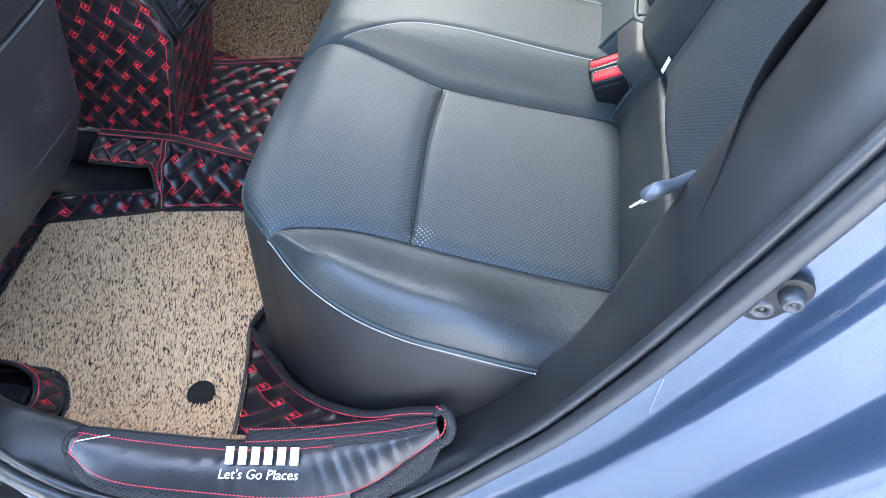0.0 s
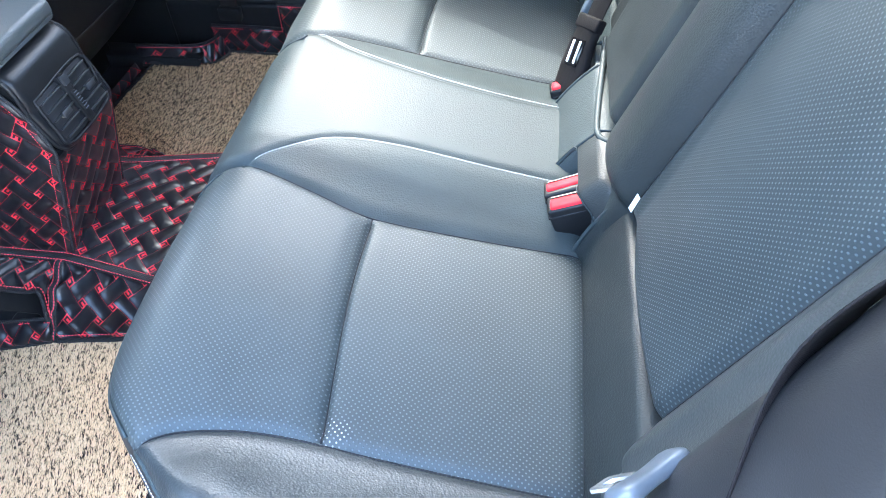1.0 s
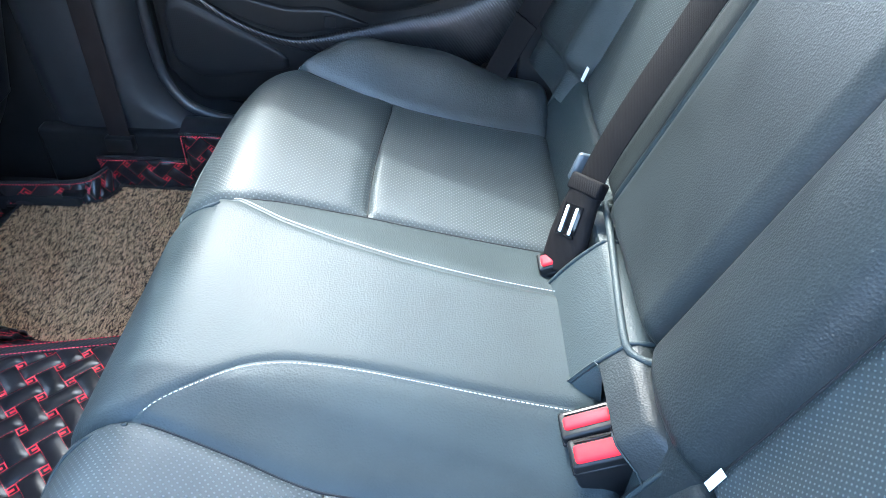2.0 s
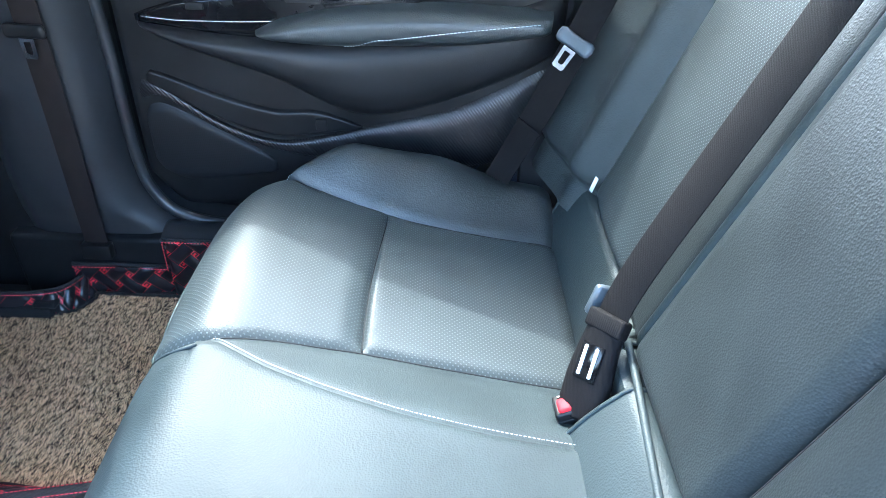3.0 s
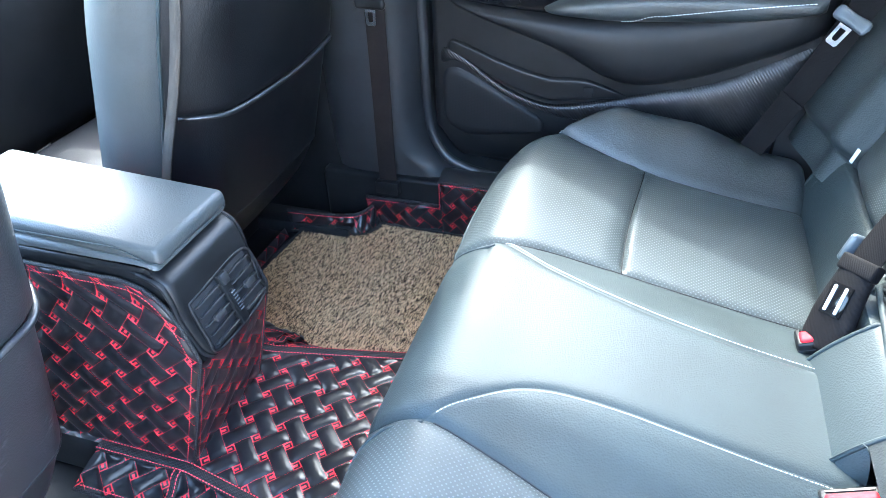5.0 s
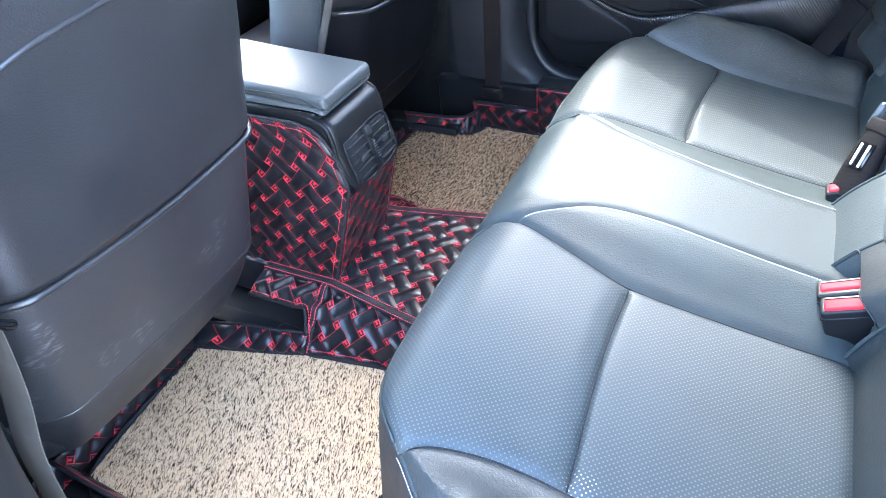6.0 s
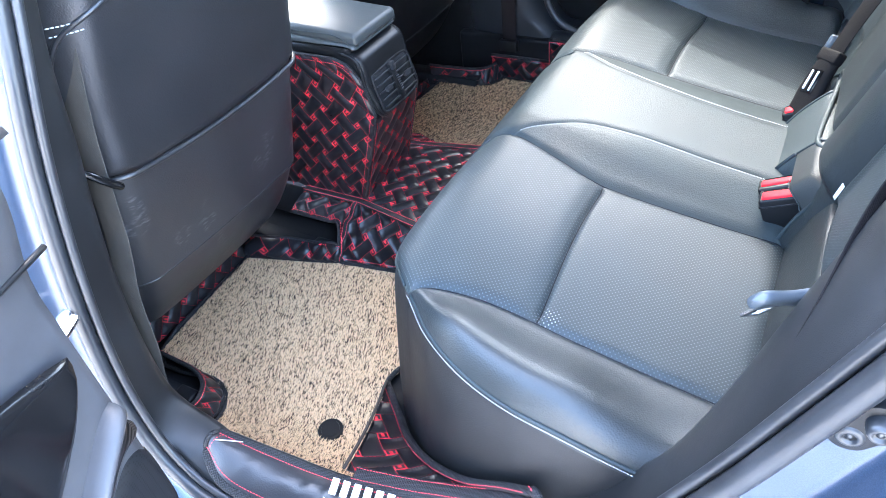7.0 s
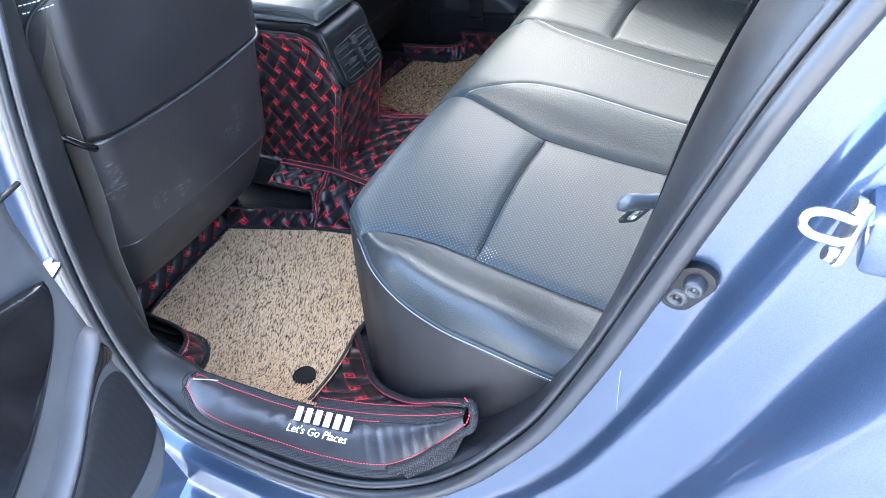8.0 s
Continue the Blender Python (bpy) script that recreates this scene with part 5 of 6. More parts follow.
        raw("cover_stitching", *threads(line, (1, 0, 0), 0.0034, 0.0018, 0.0006), RED_THREAD, c, "red stitches")
    return c


console()


# ---- floor covering ----
def inside_outline(poly, q):
    inside = np.zeros(len(q), bool)
    j = len(poly) - 1
    for i in range(len(poly)):
        a, b = poly[i], poly[j]
        inside ^= ((a[1] > q[:, 1]) != (b[1] > q[:, 1])) & (q[:, 0] < (b[0] - a[0]) * (q[:, 1] - a[1]) / (b[1] - a[1] + 1e-12) + a[0])
        j = i
    return inside


def mat_height(s, y, x):
    """The near mat climbs towards the sill, less so beside the seat rail."""
    return (0.3 + 0.7 * step(-0.6, -0.43, x)) * min(0.12, 0.09 * max(0.0, (-y - 0.65) / 0.13) ** 1.5) if s < 0 else 0.0


def strands(name, outline, count, seed, parent, s):
    """Coil carpet: a few ten thousand bent strands over an outline."""
    rng = np.random.default_rng(seed)
    poly = np.array(outline)
    lo, hi = poly.min(0), poly.max(0)
    pts = np.empty((0, 2))
    while len(pts) < count:
        q = lo + rng.random((count, 2)) * (hi - lo)
        pts = np.concatenate([pts, q[inside_outline(poly, q)]])
    pts = pts[:count]
    ang = rng.normal(1.85 if s < 0 else 1.3, 0.16, count)
    length = rng.uniform(0.006, 0.014, count)
    wide = rng.uniform(0.00055, 0.00095, count)
    bend = rng.normal(0, 0.25, count)
    high = rng.uniform(0.001, 0.0065, count)
    steps = 4
    verts = np.empty((count, steps, 2, 3))
    for k in range(steps):
        t = k / (steps - 1) - 0.5
        a = ang + bend * t
        cx = pts[:, 0] + np.cos(ang) * length * t - np.sin(ang) * bend * length * t * t
        cy = pts[:, 1] + np.sin(ang) * length * t + np.cos(ang) * bend * length * t * t
        cz = np.array([mat_height(s, y, x) for x, y in zip(cx, cy)]) + high * (1 - (2 * t) ** 2) + 0.0002
        for e, sgn in ((0, -1), (1, 1)):
            verts[:, k, e, 0] = cx - np.sin(a) * wide * sgn
            verts[:, k, e, 1] = cy + np.cos(a) * wide * sgn
            verts[:, k, e, 2] = cz - (0.0004 if sgn > 0 else 0)
    base = np.arange(count)[:, None] * (steps * 2)
    faces = []
    for k in range(steps - 1):
        faces.append(np.concatenate([base + 2 * k, base + 2 * k + 2, base + 2 * k + 3, base + 2 * k + 1], 1))
    faces = np.concatenate(faces)
    me = bpy.data.meshes.new(name)
    me.from_pydata(verts.reshape(-1, 3).tolist(), [], faces.tolist())
    me.shade_smooth()
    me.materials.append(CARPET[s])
    ob = new(name, me)
    ob.parent = parent
    return tagged(ob, "beige and black coil strands", kind="stuff")


def mat(s):
    m = thing("floor_mat", "beige and black coil carpet floor mat with dark woven edging", "floor mat", "floor mats")
    edge = [(-0.296, 0.42), (-0.318, 0.5), (-0.29, 0.585), (-0.25, 0.68), (-0.213, 0.78)] if s < 0 else [(-0.25, 0.42), (-0.32, 0.5), (-0.3, 0.715)]
    out = [(-0.838, 0.314), (-0.72, 0.282), (-0.655, 0.262), (-0.607, 0.248), (-0.523, 0.236), (-0.454, 0.225), (-0.30, 0.217), (-0.29, 0.3)] + edge + ([(-0.31, 0.796), (-0.41, 0.803), (-0.5, 0.8), (-0.545, 0.785), (-0.556, 0.735), (-0.566, 0.705), (-0.584, 0.675), (-0.61, 0.653), (-0.65, 0.64), (-0.81, 0.63)] if s < 0 else [(-0.635, 0.722), (-0.622, 0.715), (-0.635, 0.675), (-0.668, 0.655), (-0.81, 0.64)])
    out = [(x, s * y) for x, y in out]
    bm = bmesh.new()
    cell = 0.008
    seen = {}
    poly = np.array(out)
    for i in range(90):
        for j in range(80):
            x, y = -0.85 + cell * i, s * (0.2 + cell * j)
            if inside_outline(poly, np.array([[x + cell / 2, y + s * cell / 2]]))[0]:
                q = []
                for dx, dy in ((0, 0), (1, 0), (1, 1), (0, 1)):
                    key = (i + dx, j + dy)
                    if key not in seen:
                        px, py = x + cell * dx, y + s * cell * dy
                        seen[key] = bm.verts.new((px, py, mat_height(s, py, px) - 0.002))
                    q.append(seen[key])
                bm.faces.new(q)
    part("backing", bm, CARPET_BASE, m)
    strands("carpet_face", out, 90000 if s < 0 else 56000, 5 + s, m, s)
    loop = smooth_line([(x, y, mat_height(s, y, x) + 0.001) for x, y in out + out[:1]], 4)[:-1]
    raw("edging", *sweep(loop, circle(0.0055, 6), closed=True), EDGING, m, "dark woven edging")
    if s < 0:
        tilt = Matrix.Translation((-0.354, -0.644, 0.0055)) @ Matrix.Rotation(-0.03, 4, "X")
        bm = bmesh.new()
        bmesh.ops.create_cone(bm, cap_ends=True, segments=28, radius1=0.0245, radius2=0.023, depth=0.005, matrix=tilt)
        bmesh.ops.create_cone(bm, cap_ends=True, segments=28, radius1=0.0175, radius2=0.017, depth=0.001, matrix=tilt @ Matrix.Translation((0, 0, 0.003)))
        part("fastener", bm, TRIM, m, "round dark plastic fastener")
    return m


mat(-1)
mat(1)


def tunnel_cover():
    c = thing("tunnel_cover", "black quilted floor cover with red stitched basket weave over the tunnel", "floor cover")
    CUT = -0.612

    def shoulder(x):
        return 0.135 + 0.19 * max(0.0, x + 0.6)

    def foot(x):
        return lerp(x, [(-0.607, 0.248), (-0.523, 0.236), (-0.454, 0.225), (-0.3, 0.217)])

    def top(u, v):
        x = -0.93 + u
        t = 2 * v / 0.336 - 1
        return (x, t * (shoulder(x) - 0.003), 0.102 + 0.008 * (1 - t * t))

    quilted("top_panel", top, 0.68, 0.336, c, flat=lambda p: (p.x, p.y))
    for s in (-1, 1):
        def flank(u, v, s=s):
            x, t = CUT + u, v / 0.125
            a, b = shoulder(x) + 0.004, foot(x)
            crease = 0.005 * math.exp(-u / 0.03) * math.sin(v * 170 + u * 90)
            return (x, s * (a + (b - a) * t + 0.012 * math.sin(math.pi * t)), 0.1 - 0.098 * t + 0.008 * math.sin(math.pi * t) + crease)

        quilted("side_panel", flank, 0.36, 0.125, c, back=s > 0, amp=0.006)
        # strip over the cut-out for the seat rail

        def strip(u, v, s=s):
            t = v / 0.07
            return (-0.765 + u, s * (0.139 + 0.066 * t), 0.1 - 0.018 * t * t)

        quilted("rail_strip", strip, 0.153, 0.07, c, back=s > 0)
        edge = [Vector(strip(u, 0.07)) for u in np.linspace(0, 0.14, 16)]
        edge += [Vector((CUT - 0.004, s * 0.212, 0.076)), Vector((CUT + 0.001, s * 0.226, 0.06)), Vector((CUT, s * 0.236, 0.04))]
        line = smooth_line(edge[::3] + edge[-2:], 4)
        raw("rim_edging", *sweep(line, circle(0.0035, 6)), EDGING, c, "dark woven edging")
        raw("red_stitching", *threads([p + Vector((0.004, -s * 0.006, 0.005)) for p in line], (0, 0, 1), 0.004, 0.002, 0.0009), RED_THREAD, c, "red stitches")
        line = [Vector((x, s * shoulder(x), 0.104)) for x in np.linspace(-0.765, -0.25, 40)]
        raw("seam_tape", *sweep(line, ribbon_section(0.02, 0.004)), EDGING, c, "dark woven tape")
        for d in (-0.008, 0.008):
            raw("red_stitching", *threads([p + Vector((0, d, 0.003)) for p in line], (0, 0, 1), 0.004, 0.002, 0.0009), RED_THREAD, c, "red stitches")
        line = [Vector(flank(0.003, v)) + Vector((0, s * 0.004, 0.004)) for v in np.linspace(0.0, 0.124, 24)]
        raw("seam_tape", *sweep(line, ribbon_section(0.016, 0.003), (0, s, 1)), EDGING, c, "dark woven tape")
        for d in (-0.005, 0.005):
            raw("red_stitching", *threads([p + Vector((d, s * 0.002, 0.002)) for p in line], (0, s, 1), 0.004, 0.002, 0.0009), RED_THREAD, c, "red stitches")
        line = [Vector(flank(u, 0.125)) + Vector((0, s * 0.002, 0.004)) for u in np.linspace(0.0, 0.36, 30)]
        raw("rim_edging", *sweep(line, circle(0.005, 6)), EDGING, c, "dark woven edging")
        raw("red_stitching", *threads([p + Vector((0, -s * 0.006, 0.008)) for p in line], (0, s, 0.6), 0.004, 0.002, 0.0009), RED_THREAD, c, "red stitches")
        # raised rim between the cut-out and the mat
        path = smooth_line([(-0.607, s * 0.246, 0), (-0.65, s * 0.26, 0), (-0.70, s * 0.275, 0), (-0.76, s * 0.291, 0), (-0.84, s * 0.314, 0)], 6)

        def rim(u, v, s=s, path=path):
            k = min(max(u / 0.24, 0), 1) * (len(path) - 1)
            i = min(int(k), len(path) - 2)
            p = path[i].lerp(path[i + 1], k - i)
            t = v / 0.055
            return (p.x - 0.012 * t * step(0.0, 0.05, u), p.y - s * (0.014 + 0.02 * min(u / 0.15, 1)) * t * t + s * 0.008 * math.sin(math.pi * t), v * (0.85 - 0.15 * step(0, 0.1, u)))

        quilted("rail_rim", rim, 0.24, 0.055, c, back=s < 0)
        line = [Vector(rim(u, 0.055)) for u in np.linspace(0, 0.24, 30)]
        raw("rim_edging", *sweep(line, circle(0.0038, 6)), EDGING, c)
        raw("red_stitching", *threads([p + Vector((0, s * 0.006, -0.003)) for p in line], (0, s, 0.4), 0.004, 0.002, 0.0009), RED_THREAD, c, "red stitches")
        line = [Vector(rim(u, 0.0)) + Vector((0, s * 0.003, 0.005)) for u in np.linspace(0, 0.24, 30)]
        raw("rim_edging", *sweep(line, circle(0.005, 6)), EDGING, c)
        # raised rim round the outer seat rail
        outer = smooth_line([(-0.553, -0.755, 0.03), (-0.563, -0.735, 0.03), (-0.572, -0.705, 0.015), (-0.589, -0.676, 0.008), (-0.613, -0.655, 0.0), (-0.655, -0.641, 0), (-0.74, -0.637, 0), (-0.84, -0.632, 0)] if s < 0 else [(-0.625, s * 0.735, 0), (-0.632, s * 0.70, 0), (-0.65, s * 0.665, 0), (-0.685, s * 0.648, 0), (-0.76, s * 0.64, 0), (-0.84, s * 0.635, 0)], 6)

        def pocket(u, v, s=s, path=outer):
            k = min(max(u / 0.30, 0), 1) * (len(path) - 1)
            i = min(int(k), len(path) - 2)
            p = path[i].lerp(path[i + 1], k - i)
            return (p.x - 0.016 * v / 0.05, p.y + s * 0.02 * (v / 0.05), p.z + v)

        quilted("rail_rim", pocket, 0.30, 0.05, c, back=s > 0)
        line = [Vector(pocket(u, 0.05)) for u in np.linspace(0, 0.30, 30)]
        raw("rim_edging", *sweep(line, circle(0.004, 6)), EDGING, c)
        raw("red_stitching", *threads([p + Vector((0.002, -s * 0.005, -0.004)) for p in line], (0, -s, 0.4), 0.004, 0.002, 0.0009), RED_THREAD, c, "red stitches")
        line = [Vector(pocket(u, 0.002)) for u in np.linspace(0, 0.30, 30)]
        raw("rim_edging", *sweep(line, circle(0.004, 6)), EDGING, c)
        # riser in front of the mat
        def riser(u, v, s=s):
            return (-0.842 - 0.03 * v / 0.1 + 0.02 * u, s * (0.31 + u), 0.0 + v)

        quilted("front_riser", riser, 0.42 if s < 0 else 0.3, 0.05 if s < 0 else 0.025, c, back=s < 0)
    return c


tunnel_cover()


def seat_rails():
    for s in (-1, 1):
        for y in (0.228, 0.66):
            x = -0.65 if y < 0.5 else -0.68
            if s < 0 and y > 0.5:
                x, y = -0.635, 0.705
            r = thing("seat_rail", "black steel seat rail end with a plastic cap", "seat rail", "seat rails")
            part("rail", block((x - 0.3, s * y - 0.022, -0.013), (x, s * y + 0.022, 0.025), 0.006), RAIL, r)
            part("cap", block((x - 0.04, s * y - 0.016, 0.02), (x + 0.008, s * y + 0.016, 0.034), 0.006, 3), TRIM_SOFT, r)


seat_rails()


# ---- sill cover with print ----
INNER_EDGE = [(-0.409, -0.803, 0.173), (-0.31, -0.793, 0.161), (-0.204, -0.785, 0.158), (-0.13, -0.776, 0.166), (-0.06, -0.767, 0.18), (0.02, -0.758, 0.207), (0.08, -0.752, 0.238)]
OUTER_EDGE = [(-0.412, -0.83, 0.169), (-0.352, -0.857, 0.146), (-0.212, -0.851, 0.138), (-0.10, -0.841, 0.139), (-0.017, -0.822, 0.147), (0.042, -0.786, 0.18), (0.088, -0.76, 0.232)]


def along(points, t):
    line = along.cache.setdefault(id(points), smooth_line(points, 10))
    k = min(max(t, 0), 1) * (len(line) - 1)
    i = min(int(k), len(line) - 2)
    return line[i].lerp(line[i + 1], k - i)


along.cache = {}


def sill_point(t, w):
    a, b = along(INNER_EDGE, t), along(OUTER_EDGE, t)
    p = a.lerp(b, w)
    crest = 0.012 * math.sin(math.pi * w)
    fold = sum(math.exp(-((t - c) / 0.012) ** 2) * g for c, g in ((0.16, 0.3), (0.3, 0.6), (0.345, 0.9), (0.38, 0.7), (0.6, 0.6), (0.65, 1.0), (0.69, 0.8), (0.73, 1.1), (0.77, 0.8), (0.82, 1.2), (0.87, 1.0)))
    ripple = 0.0022 * fold * math.sin(math.pi * w) + 0.001 * noise.noise(Vector((t * 18, w * 2, 3)))
    return p + Vector((0, -0.004 * w, crest + ripple + 0.007))


def sill_cover():
    c = thing("sill_cover", "black leatherette sill cover with white print and red stitched edging", "sill cover")
    v, f = sheet(lambda t, w: sill_point(t, w), 180, 24)
    raw("cover", v, [q[::-1] for q in f], LEATHER_DARK, c)
    v, f = sheet(lambda t, w: sill_point(t, 0.0) + Vector((0, 0.036 * w, -0.004 - 0.07 * w * w)), 60, 8)
    raw("inner_lip", v, f, LEATHER_DARK, c, "black lip folded down to the mat")
    for w, d in ((1.0, -0.05), (0.0, 0.05)):
        line = [sill_point(t, w) for t in np.linspace(0, 1, 90)]
        raw("edging", *sweep(line, circle(0.0078, 10, 0.45)), EDGING, c, "dark woven edging")
        line = [sill_point(t, w + d * 2.2) + Vector((0, 0, 0.001)) for t in np.linspace(0.01, 0.99, 120)]
        raw("red_stitching", *threads(line, (0, 0, 1), 0.0034, 0.0018, 0.0006), RED_THREAD, c, "red stitches")
    line = [sill_point(0.0, w) for w in np.linspace(0, 1, 12)]
    raw("edging", *sweep(line, circle(0.0048, 8, 0.7)), EDGING, c)
    raw("loose_thread", *sweep([sill_point(0.03 + 0.05 * k, 0.5 - 0.45 * k) + Vector((0, 0, 0.003)) for k in np.linspace(0, 1, 8)], circle(0.0008, 5)), STITCH, c, "pale loose thread")
    raw("red_stitching", *threads([sill_point(0.022, w) for w in np.linspace(0.1, 0.9, 20)], (0, 0, 1), 0.0034, 0.0018, 0.0006), RED_THREAD, c, "red stitches")
    line = [sill_point(t, 0.0) + Vector((0, 0.011, 0.003)) for t in np.linspace(0.0, 1, 110)]
    raw("binding", *sweep(line[42:], ribbon_section(0.026, 0.004)), EDGING, c, "dark woven binding")
    for d in (-0.009, 0.009):
        raw("red_stitching", *threads([p + Vector((0, d, 0.004)) for p in line[42:]], (0, 0, 1), 0.0034, 0.0018, 0.0006), RED_THREAD, c, "red stitches")
    # turned-up rear end with its frayed edge, and the net under it
    tip = smooth_line([(0.083, -0.736, 0.262), (0.093, -0.742, 0.264), (0.1, -0.752, 0.256), (0.099, -0.762, 0.244), (0.09, -0.768, 0.236), (0.076, -0.772, 0.222), (0.05, -0.786, 0.198), (0.02, -0.805, 0.174), (-0.02, -0.826, 0.157)], 6)
    raw("edging", *sweep(tip, circle(0.0065, 8, 0.8)), EDGING, c, "frayed woven edging")
    raw("red_stitching", *threads([p + Vector((-0.008, 0.002, 0.004)) for p in tip[2:26]], (0, 0, 1), 0.0036, 0.0016, 0.0009), RED_THREAD, c, "red stitches")
    net = sheet(lambda t, w: Vector(tip[min(int(22 + t * 24), len(tip) - 1)]).lerp(Vector((0.075 - 0.06 * t, -0.79 - 0.035 * t, 0.19 - 0.035 * t)), w), 24, 6)
    raw("net", *net, EDGING, c, "dark net lining")

    # the quilted gusset between mat, sill and seat
    foot = [(-0.312, -0.51, 0.006), (-0.24, -0.578, 0.034), (-0.182, -0.634, 0.072), (-0.12, -0.679, 0.118), (-0.062, -0.711, 0.165), (-0.01, -0.728, 0.2), (0.042, -0.731, 0.232), (0.084, -0.737, 0.258)]
    low = [(-0.203, -0.764, 0.152), (-0.19, -0.766, 0.159), (-0.16, -0.768, 0.168), (-0.12, -0.763, 0.176), (-0.06, -0.755, 0.19), (-0.01, -0.75, 0.206), (0.042, -0.745, 0.228), (0.084, -0.74, 0.252)]

    def gusset(u, v):
        t = min(max(u / 0.46, 0), 1)
        a, b = along(foot, t), along(low, t)
        w = min(max(v / 0.26, 0), 1)
        p = a.lerp(b, w)
        return (p.x, p.y, p.z - 0.012 * math.sin(math.pi * w) * (1 - t) ** 1.5)

    quilted("quilted_gusset", gusset, 0.46, 0.26, c, "black quilted panel with red stitching", flat=lambda p: (p.x * 0.7 + 0.012, -p.y * 0.64 + p.z * 0.27))
    line = [Vector(gusset(u, 0.0)) + Vector((0, -0.002, 0.003)) for u in np.linspace(0.0, 0.46, 70)]
    raw("binding", *sweep(line, ribbon_section(0.012, 0.005)), EDGING, c, "dark woven binding")
    raw("red_stitching", *threads([p + Vector((-0.005, -0.006, 0.004)) for p in line], (0, 0, 1), 0.0034, 0.0018, 0.0006), RED_THREAD, c, "red stitches")
    line = [Vector(gusset(0.0, v)) + Vector((-0.002, 0, 0.006)) for v in np.linspace(0.0, 0.26, 40)]
    raw("binding", *sweep(line, circle(0.0028, 8)), CARPET_BASE, c, "brown bound edge against the mat")
    return c


along.cache.clear()
sill = sill_cover()


def sill_print():
    """White print on the sill cover: a plain word mark as bars, and a line of words beneath."""
    a, b = sill_point(0.352, 0.5), sill_point(0.548, 0.5)
    way = (b - a).normalized()
    up = (sill_point(0.5, 0.2) - sill_point(0.5, 0.8)).normalized()
    nor = way.cross(up).normalized()
    if nor.z < 0:
        nor = -nor
    up = nor.cross(way)
    m = Matrix((way, up, nor)).transposed().to_4x4()
    m.translation = sill_point(0.352, 0.42) + nor * 0.005
    length = (b - a).length
    # word mark: six upright bars in place of letters
    for k in range(6):
        x = length * k / 6
        at_pose(part("mark_bar", block((x + 0.0022, 0.001, 0), (x + length / 6 - 0.0042, 0.0235, 0.0008), 0.0004, 1), WHITE_PRINT, sill, "white printed bar"), m)
    text = bpy.data.curves.new("print_line", "FONT")
    text.body = "Let's Go Places"
    text.size, text.extrude = 0.0175, 0.0004
    text.resolution_u = 3
    ob = new("print_line", text)
    deps = bpy.context.evaluated_depsgraph_get()
    me = bpy.data.meshes.new_from_object(ob.evaluated_get(deps))
    wide = max(v.co.x for v in me.vertices)
    bpy.data.objects.remove(ob)
    for v in me.vertices:
        v.co.x *= length * 1.02 / wide
        v.co.x += 0.16 * v.co.y
    me.materials.append(WHITE_PRINT)
    ob = new("print_line", me)
    ob.parent = sill
    ob.matrix_local = m @ Matrix.Translation((-0.006, -0.017, 0.0))
    tagged(ob, "white printed words in slanted letters")


sill_print()


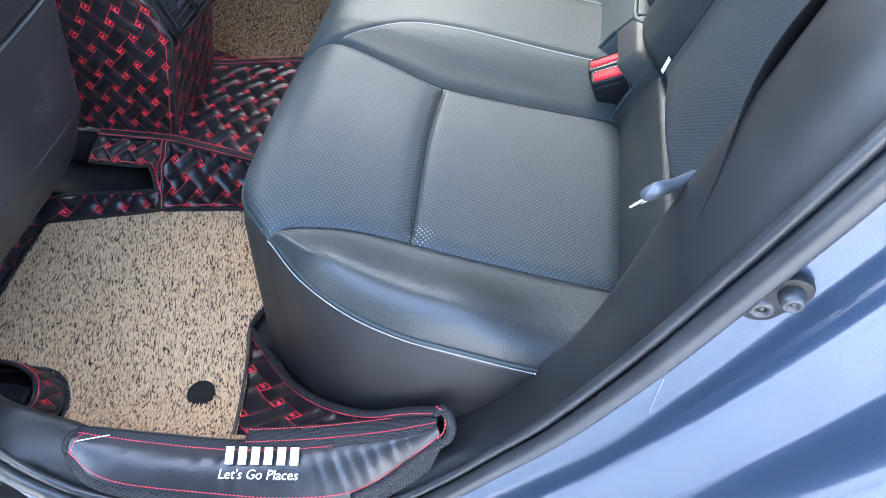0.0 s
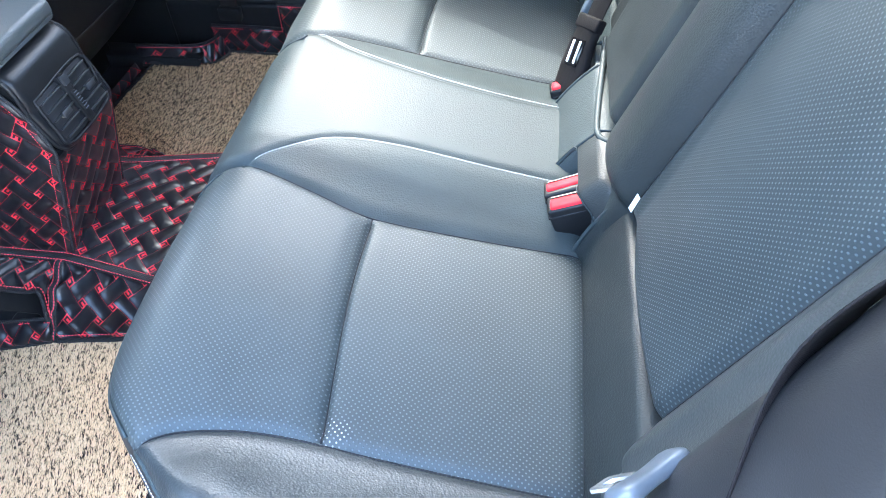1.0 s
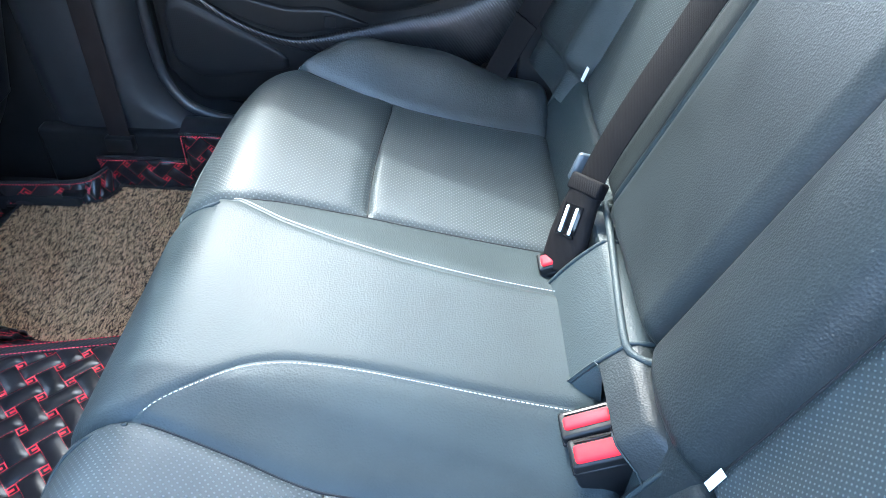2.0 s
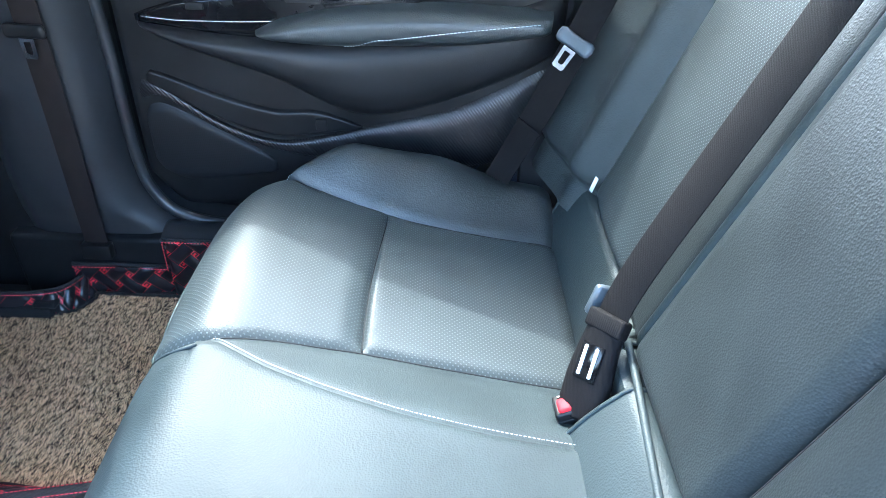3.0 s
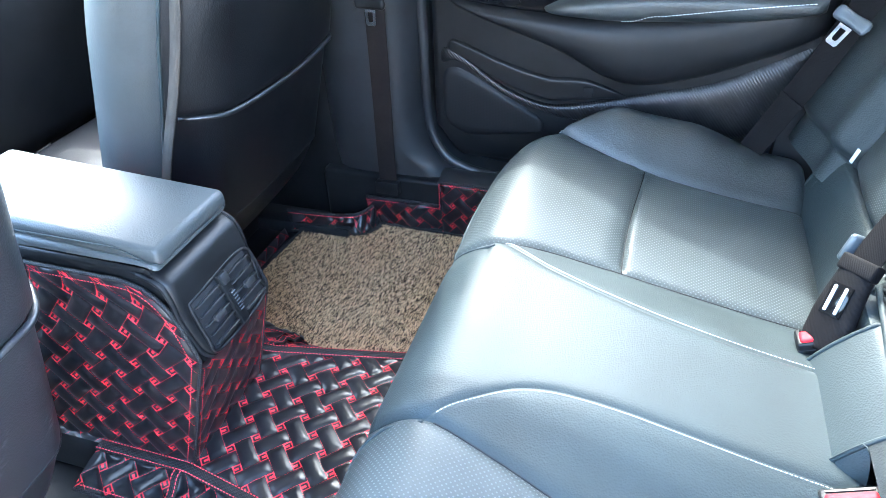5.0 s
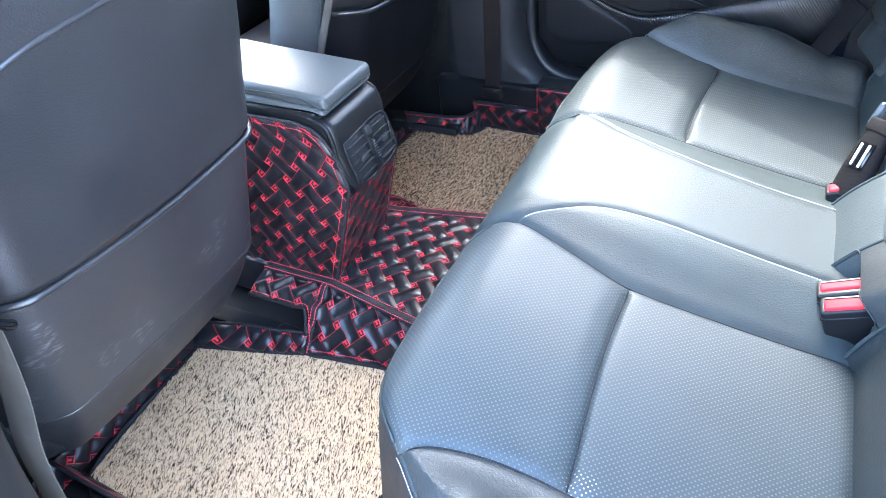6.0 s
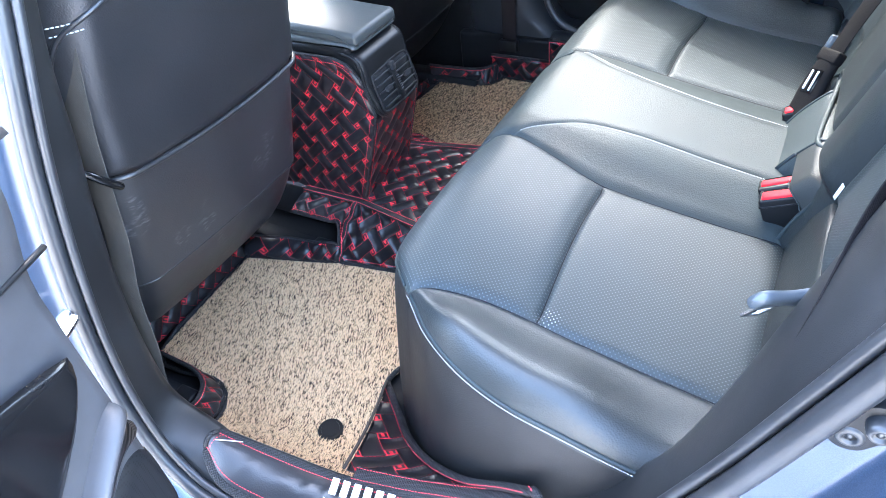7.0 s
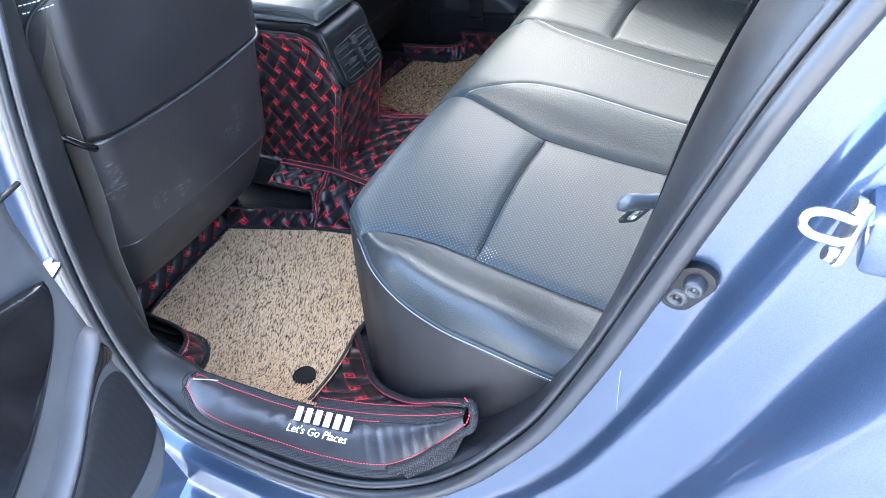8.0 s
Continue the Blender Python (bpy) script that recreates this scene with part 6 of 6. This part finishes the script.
# ---- seat skirt, buckles and rear belts ----
def skirt():
    def foot(y):
        k = 1 - step(0.16, 0.215, abs(y))
        return Vector((0.29 - 0.045 * k, y, 0.285 + 0.045 * k)), Vector((0.337 - 0.03 * k, y, 0.398 + 0.008 * k))

    def at(y, v):
        a, b = foot(y)
        if v < 0.75:
            t = v / 0.75
            p = a.lerp(b, t)
            return p + Vector((-0.006 * math.sin(t * math.pi * 0.9), 0, 0.004 * t))
        t = (v - 0.75) / 0.25
        return b + Vector((0.012 * math.sin(t * math.pi / 2) + 0.045 * t, 0, 0.004 - 0.01 * t))

    back = rear_seat
    for name, y0, y1 in (("near_flap", -0.6, -0.197), ("centre_flap", -0.064, 0.102), ("far_flap", 0.178, 0.6)):
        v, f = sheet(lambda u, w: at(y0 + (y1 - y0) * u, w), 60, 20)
        # The near flap's shade is put into its darker leather.
        raw("flap", v, f, SHADED_LEATHER if y1 < 0 else LEATHER, back)
        for y in (y0, y1):
            line = [at(y, w) for w in np.linspace(0, 1, 20)]
            raw("flap_edge", *sweep(line, circle(0.003, 6), (0, 1, 0)), LEATHER, back)
    for s in (-1, 1):
        line = [at(s * 0.565, w) + Vector((-0.002, 0, 0)) for w in np.linspace(0.05, 0.8, 20)]
        raw("stitching", *threads(line, (-1, 0, 0), 0.006, 0.003, 0.0009), LEATHER_DARK, back)
    # pockets behind the buckles
    lift, cut = Vector((-0.002, 0, 0.002)), 0.45
    v, f = sheet(lambda u, w: at(-0.197 + 0.133 * u, cut + (1 - cut) * w), 24, 12)
    raw("flap", v, f, SHADED_LEATHER, back)
    loop = [at(-0.197, w) + lift for w in np.linspace(0.06, cut - 0.03, 10)] + [at(y, cut) + lift for y in np.linspace(-0.19, -0.071, 12)]
    loop += [at(-0.064, w) + lift for w in np.linspace(cut - 0.03, 0.1, 10)]
    raw("pocket_edge", *sweep(loop, circle(0.001, 6), (0, 1, 0)), LEATHER, back, "pale stitched edge of the buckle pocket")
    for y, way, high in ((-0.064, -1, cut), (-0.197, 1, cut), (0.102, 1, 0.75), (0.178, -1, 0.75)):
        v, f = sheet(lambda u, w: at(y, 0.04 + (high - 0.04) * u) + Vector((0.008 * w, way * 0.026 * w, -0.012 * w - 0.05 * w ** 3)), 12, 8)
        raw("pocket_wall", v, f, LEATHER, back, "folded leather wall of the buckle pocket")
    for y0, y1 in ((-0.195, -0.062), (0.102, 0.178)):
        part("buckle_pocket", block((0.3, y0 - 0.004, 0.27), (0.36, y1 + 0.004, 0.35 if y0 < 0 else 0.402), 0.008), LEATHER, back, "grey leather recess behind the buckles")
        part("buckle_pocket", block((0.235, y0, 0.25), (0.31, y1, 0.268), 0.004), LEATHER_DARK, back)
    for s in (-1, 1):
        tag = part("care_tag", block((-0.0005, -0.004, 0.0), (0.0005, 0.004, 0.026), 0.0002), TAG, back, "small white sewn-in tag")
        tag.matrix_local = frame_of((0.334, -0.232 if s < 0 else 0.512, 0.418), (-0.9, -0.35, 0.2), (0.36, 0, 1))
    line = smooth_line([(0.316, 0.172, 0.416), (0.311, 0.1, 0.415), (0.305, 0.03, 0.412), (0.3, -0.04, 0.408), (0.301, -0.07, 0.406), (0.312, -0.086, 0.408), (0.33, -0.094, 0.412)], 8)
    raw("armrest_roll", *sweep(line, circle(0.0045, 12)), LEATHER, back, "rolled lower edge of the folded armrest")
    return back


skirt()


def buckle(y, tilt, x=0.268, z=0.352, used=False, slim=0.0):
    b = thing("belt_buckle", "black seat belt buckle with a red release button", "buckle", "seat belt buckles")
    m = frame_of((x, y, z), (0.86, 0.05, 0.36 + tilt), (-0.4, 0.0, 0.9))
    bm = block((-0.031, -0.0165, -0.075), (0.031, 0.0165, 0.0), 0.004, 3)
    casing = at_pose(part("casing", bm, TRIM, b), m)
    bm = block((-0.026, -0.0135 + slim, -0.004), (-0.009 if used else 0.024, 0.0075, 0.0035), 0.004, 3)
    part("button", bm, RED, casing, "red release button")
    part("slot", block((-0.024, 0.0095, -0.002), (0.022, 0.0125, 0.0014), 0.0004, 1), GLOSS, casing, "dark slot for the tongue")
    part("collar", block((-0.032, -0.0175, -0.014), (0.032, 0.0175, -0.011), 0.001, 1), TRIM_SOFT, casing)
    return b


buckle(-0.122, 0.02, 0.26, 0.356, slim=0.005)
buckle(-0.157, -0.02, 0.266, 0.358)
buckle(0.138, 0.0, 0.262, 0.352, True)


def side_belt(s):
    """The outer rear belt, slack beside the seat, with its tongue hanging on it."""
    belt = thing("seat_belt", "dark rear seat belt with a grey tongue beside the seat back", "seat belt", "rear seat belts")
    line = [(0.19, s * 0.655, 0.33), (0.235, s * 0.645, 0.439), (0.268, s * 0.636, 0.522), (0.312, s * 0.638, 0.635), (0.348, s * 0.64, 0.728), (0.39, s * 0.645, 0.85), (0.44, s * 0.648, 1.0)]
    if s < 0:
        line = [(0.3, -0.752, 0.46), (0.307, -0.728, 0.54), (0.326, -0.694, 0.64)] + line[4:]
    strap("webbing", line, 0.047, (0.75, -s * 0.6, -0.3), WEB, belt)
    at = frame_of((0.298, 0.628, 0.615) if s > 0 else (0.29, -0.66, 0.6), (-0.5, -s * 0.18, -0.8), (-0.6, -s * 0.75, 0.3))
    tongue(belt, at, CHROME, GREY_TONGUE)
    if s > 0:
        part("stop_loop", block((-0.003, -0.026, -0.002), (0.003, 0.026, 0.002), 0.001), WEB, belt).matrix_local = frame_of((0.243, s * 0.632, 0.468), (-0.4, 0, -0.9), (-0.6, -s * 0.75, 0.3))
    return belt


side_belt(1)
side_belt(-1)


def centre_belt():
    belt = thing("seat_belt", "dark centre seat belt fastened into its buckle beside the armrest", "seat belt", "rear seat belts")
    strap("webbing", [(0.292, 0.178, 0.436), (0.304, 0.187, 0.472), (0.325, 0.192, 0.53), (0.365, 0.197, 0.63), (0.41, 0.2, 0.745), (0.455, 0.205, 0.86), (0.5, 0.21, 0.98)], 0.047, (0.3, -0.9, -0.1), WEB, belt)
    # padded sleeve down to the buckle
    line = smooth_line([(0.262, 0.122, 0.338), (0.266, 0.132, 0.355), (0.273, 0.148, 0.383), (0.282, 0.164, 0.412), (0.294, 0.18, 0.442)], 6)
    verts, faces, across = [], [], Vector((0.42, -0.85, -0.1))
    sizes = np.interp(np.linspace(0, 1, len(line)), [0, 0.06, 0.18, 0.45, 0.8, 1], [0.016, 0.027, 0.033, 0.032, 0.026, 0.024])
    places = []
    for i, p in enumerate(line):
        way = (line[min(i + 1, len(line) - 1)] - line[max(i - 1, 0)]).normalized()
        side = (across - way * way.dot(across)).normalized()
        nor = side.cross(way)
        nor = nor if nor.x < 0 else -nor
        places.append((p, way, nor))
        verts += [p + side * sizes[i] * math.copysign(abs(math.cos(a)) ** 0.7, math.cos(a)) + nor * 0.011 * math.copysign(abs(math.sin(a)) ** 0.8, math.sin(a)) for a in [2 * math.pi * k / 20 for k in range(20)]]
    for i in range(len(line) - 1):
        faces += [(i * 20 + j, i * 20 + (j + 1) % 20, (i + 1) * 20 + (j + 1) % 20, (i + 1) * 20 + j) for j in range(20)]
    faces += [tuple(range(20))[::-1], tuple(range((len(line) - 1) * 20, len(line) * 20))]
    raw("sleeve", verts, faces, WEB, belt, "ribbed dark sleeve")
    p, way, nor = places[int(len(places) * 0.62)]
    m = frame_of(p + nor * 0.0105, -way, nor)
    at_pose(part("rib_plate", block((-0.02, -0.016, -0.003), (0.024, 0.016, 0.001), 0.001, 2), GLOSS, belt, "dark plate between the ribs"), m)
    for y in (-0.008, 0.008):
        at_pose(part("tongue_rib", block((-0.017, y - 0.0022, 0.0), (0.02, y + 0.0022, 0.0035), 0.0015, 2), TAG, belt, "white rib"), m)
    p, way, nor = places[-2]
    m = frame_of(p + nor * 0.002, -way, nor)
    at_pose(part("tongue_cap", block((-0.011, -0.0265, -0.009), (0.012, 0.0265, 0.01), 0.004, 3), WEB, belt, "black fabric keeper"), m)
    clip = part("belt_clip", block((-0.02, -0.006, -0.02), (0.02, 0.006, 0.02), 0.005, 3), GREY_TONGUE, belt, "pale moulded belt clip")
    clip.matrix_local = frame_of((0.294, 0.218, 0.437), (0.3, 0.2, 0.9), (-0.85, -0.2, 0.35))
    return belt


centre_belt()
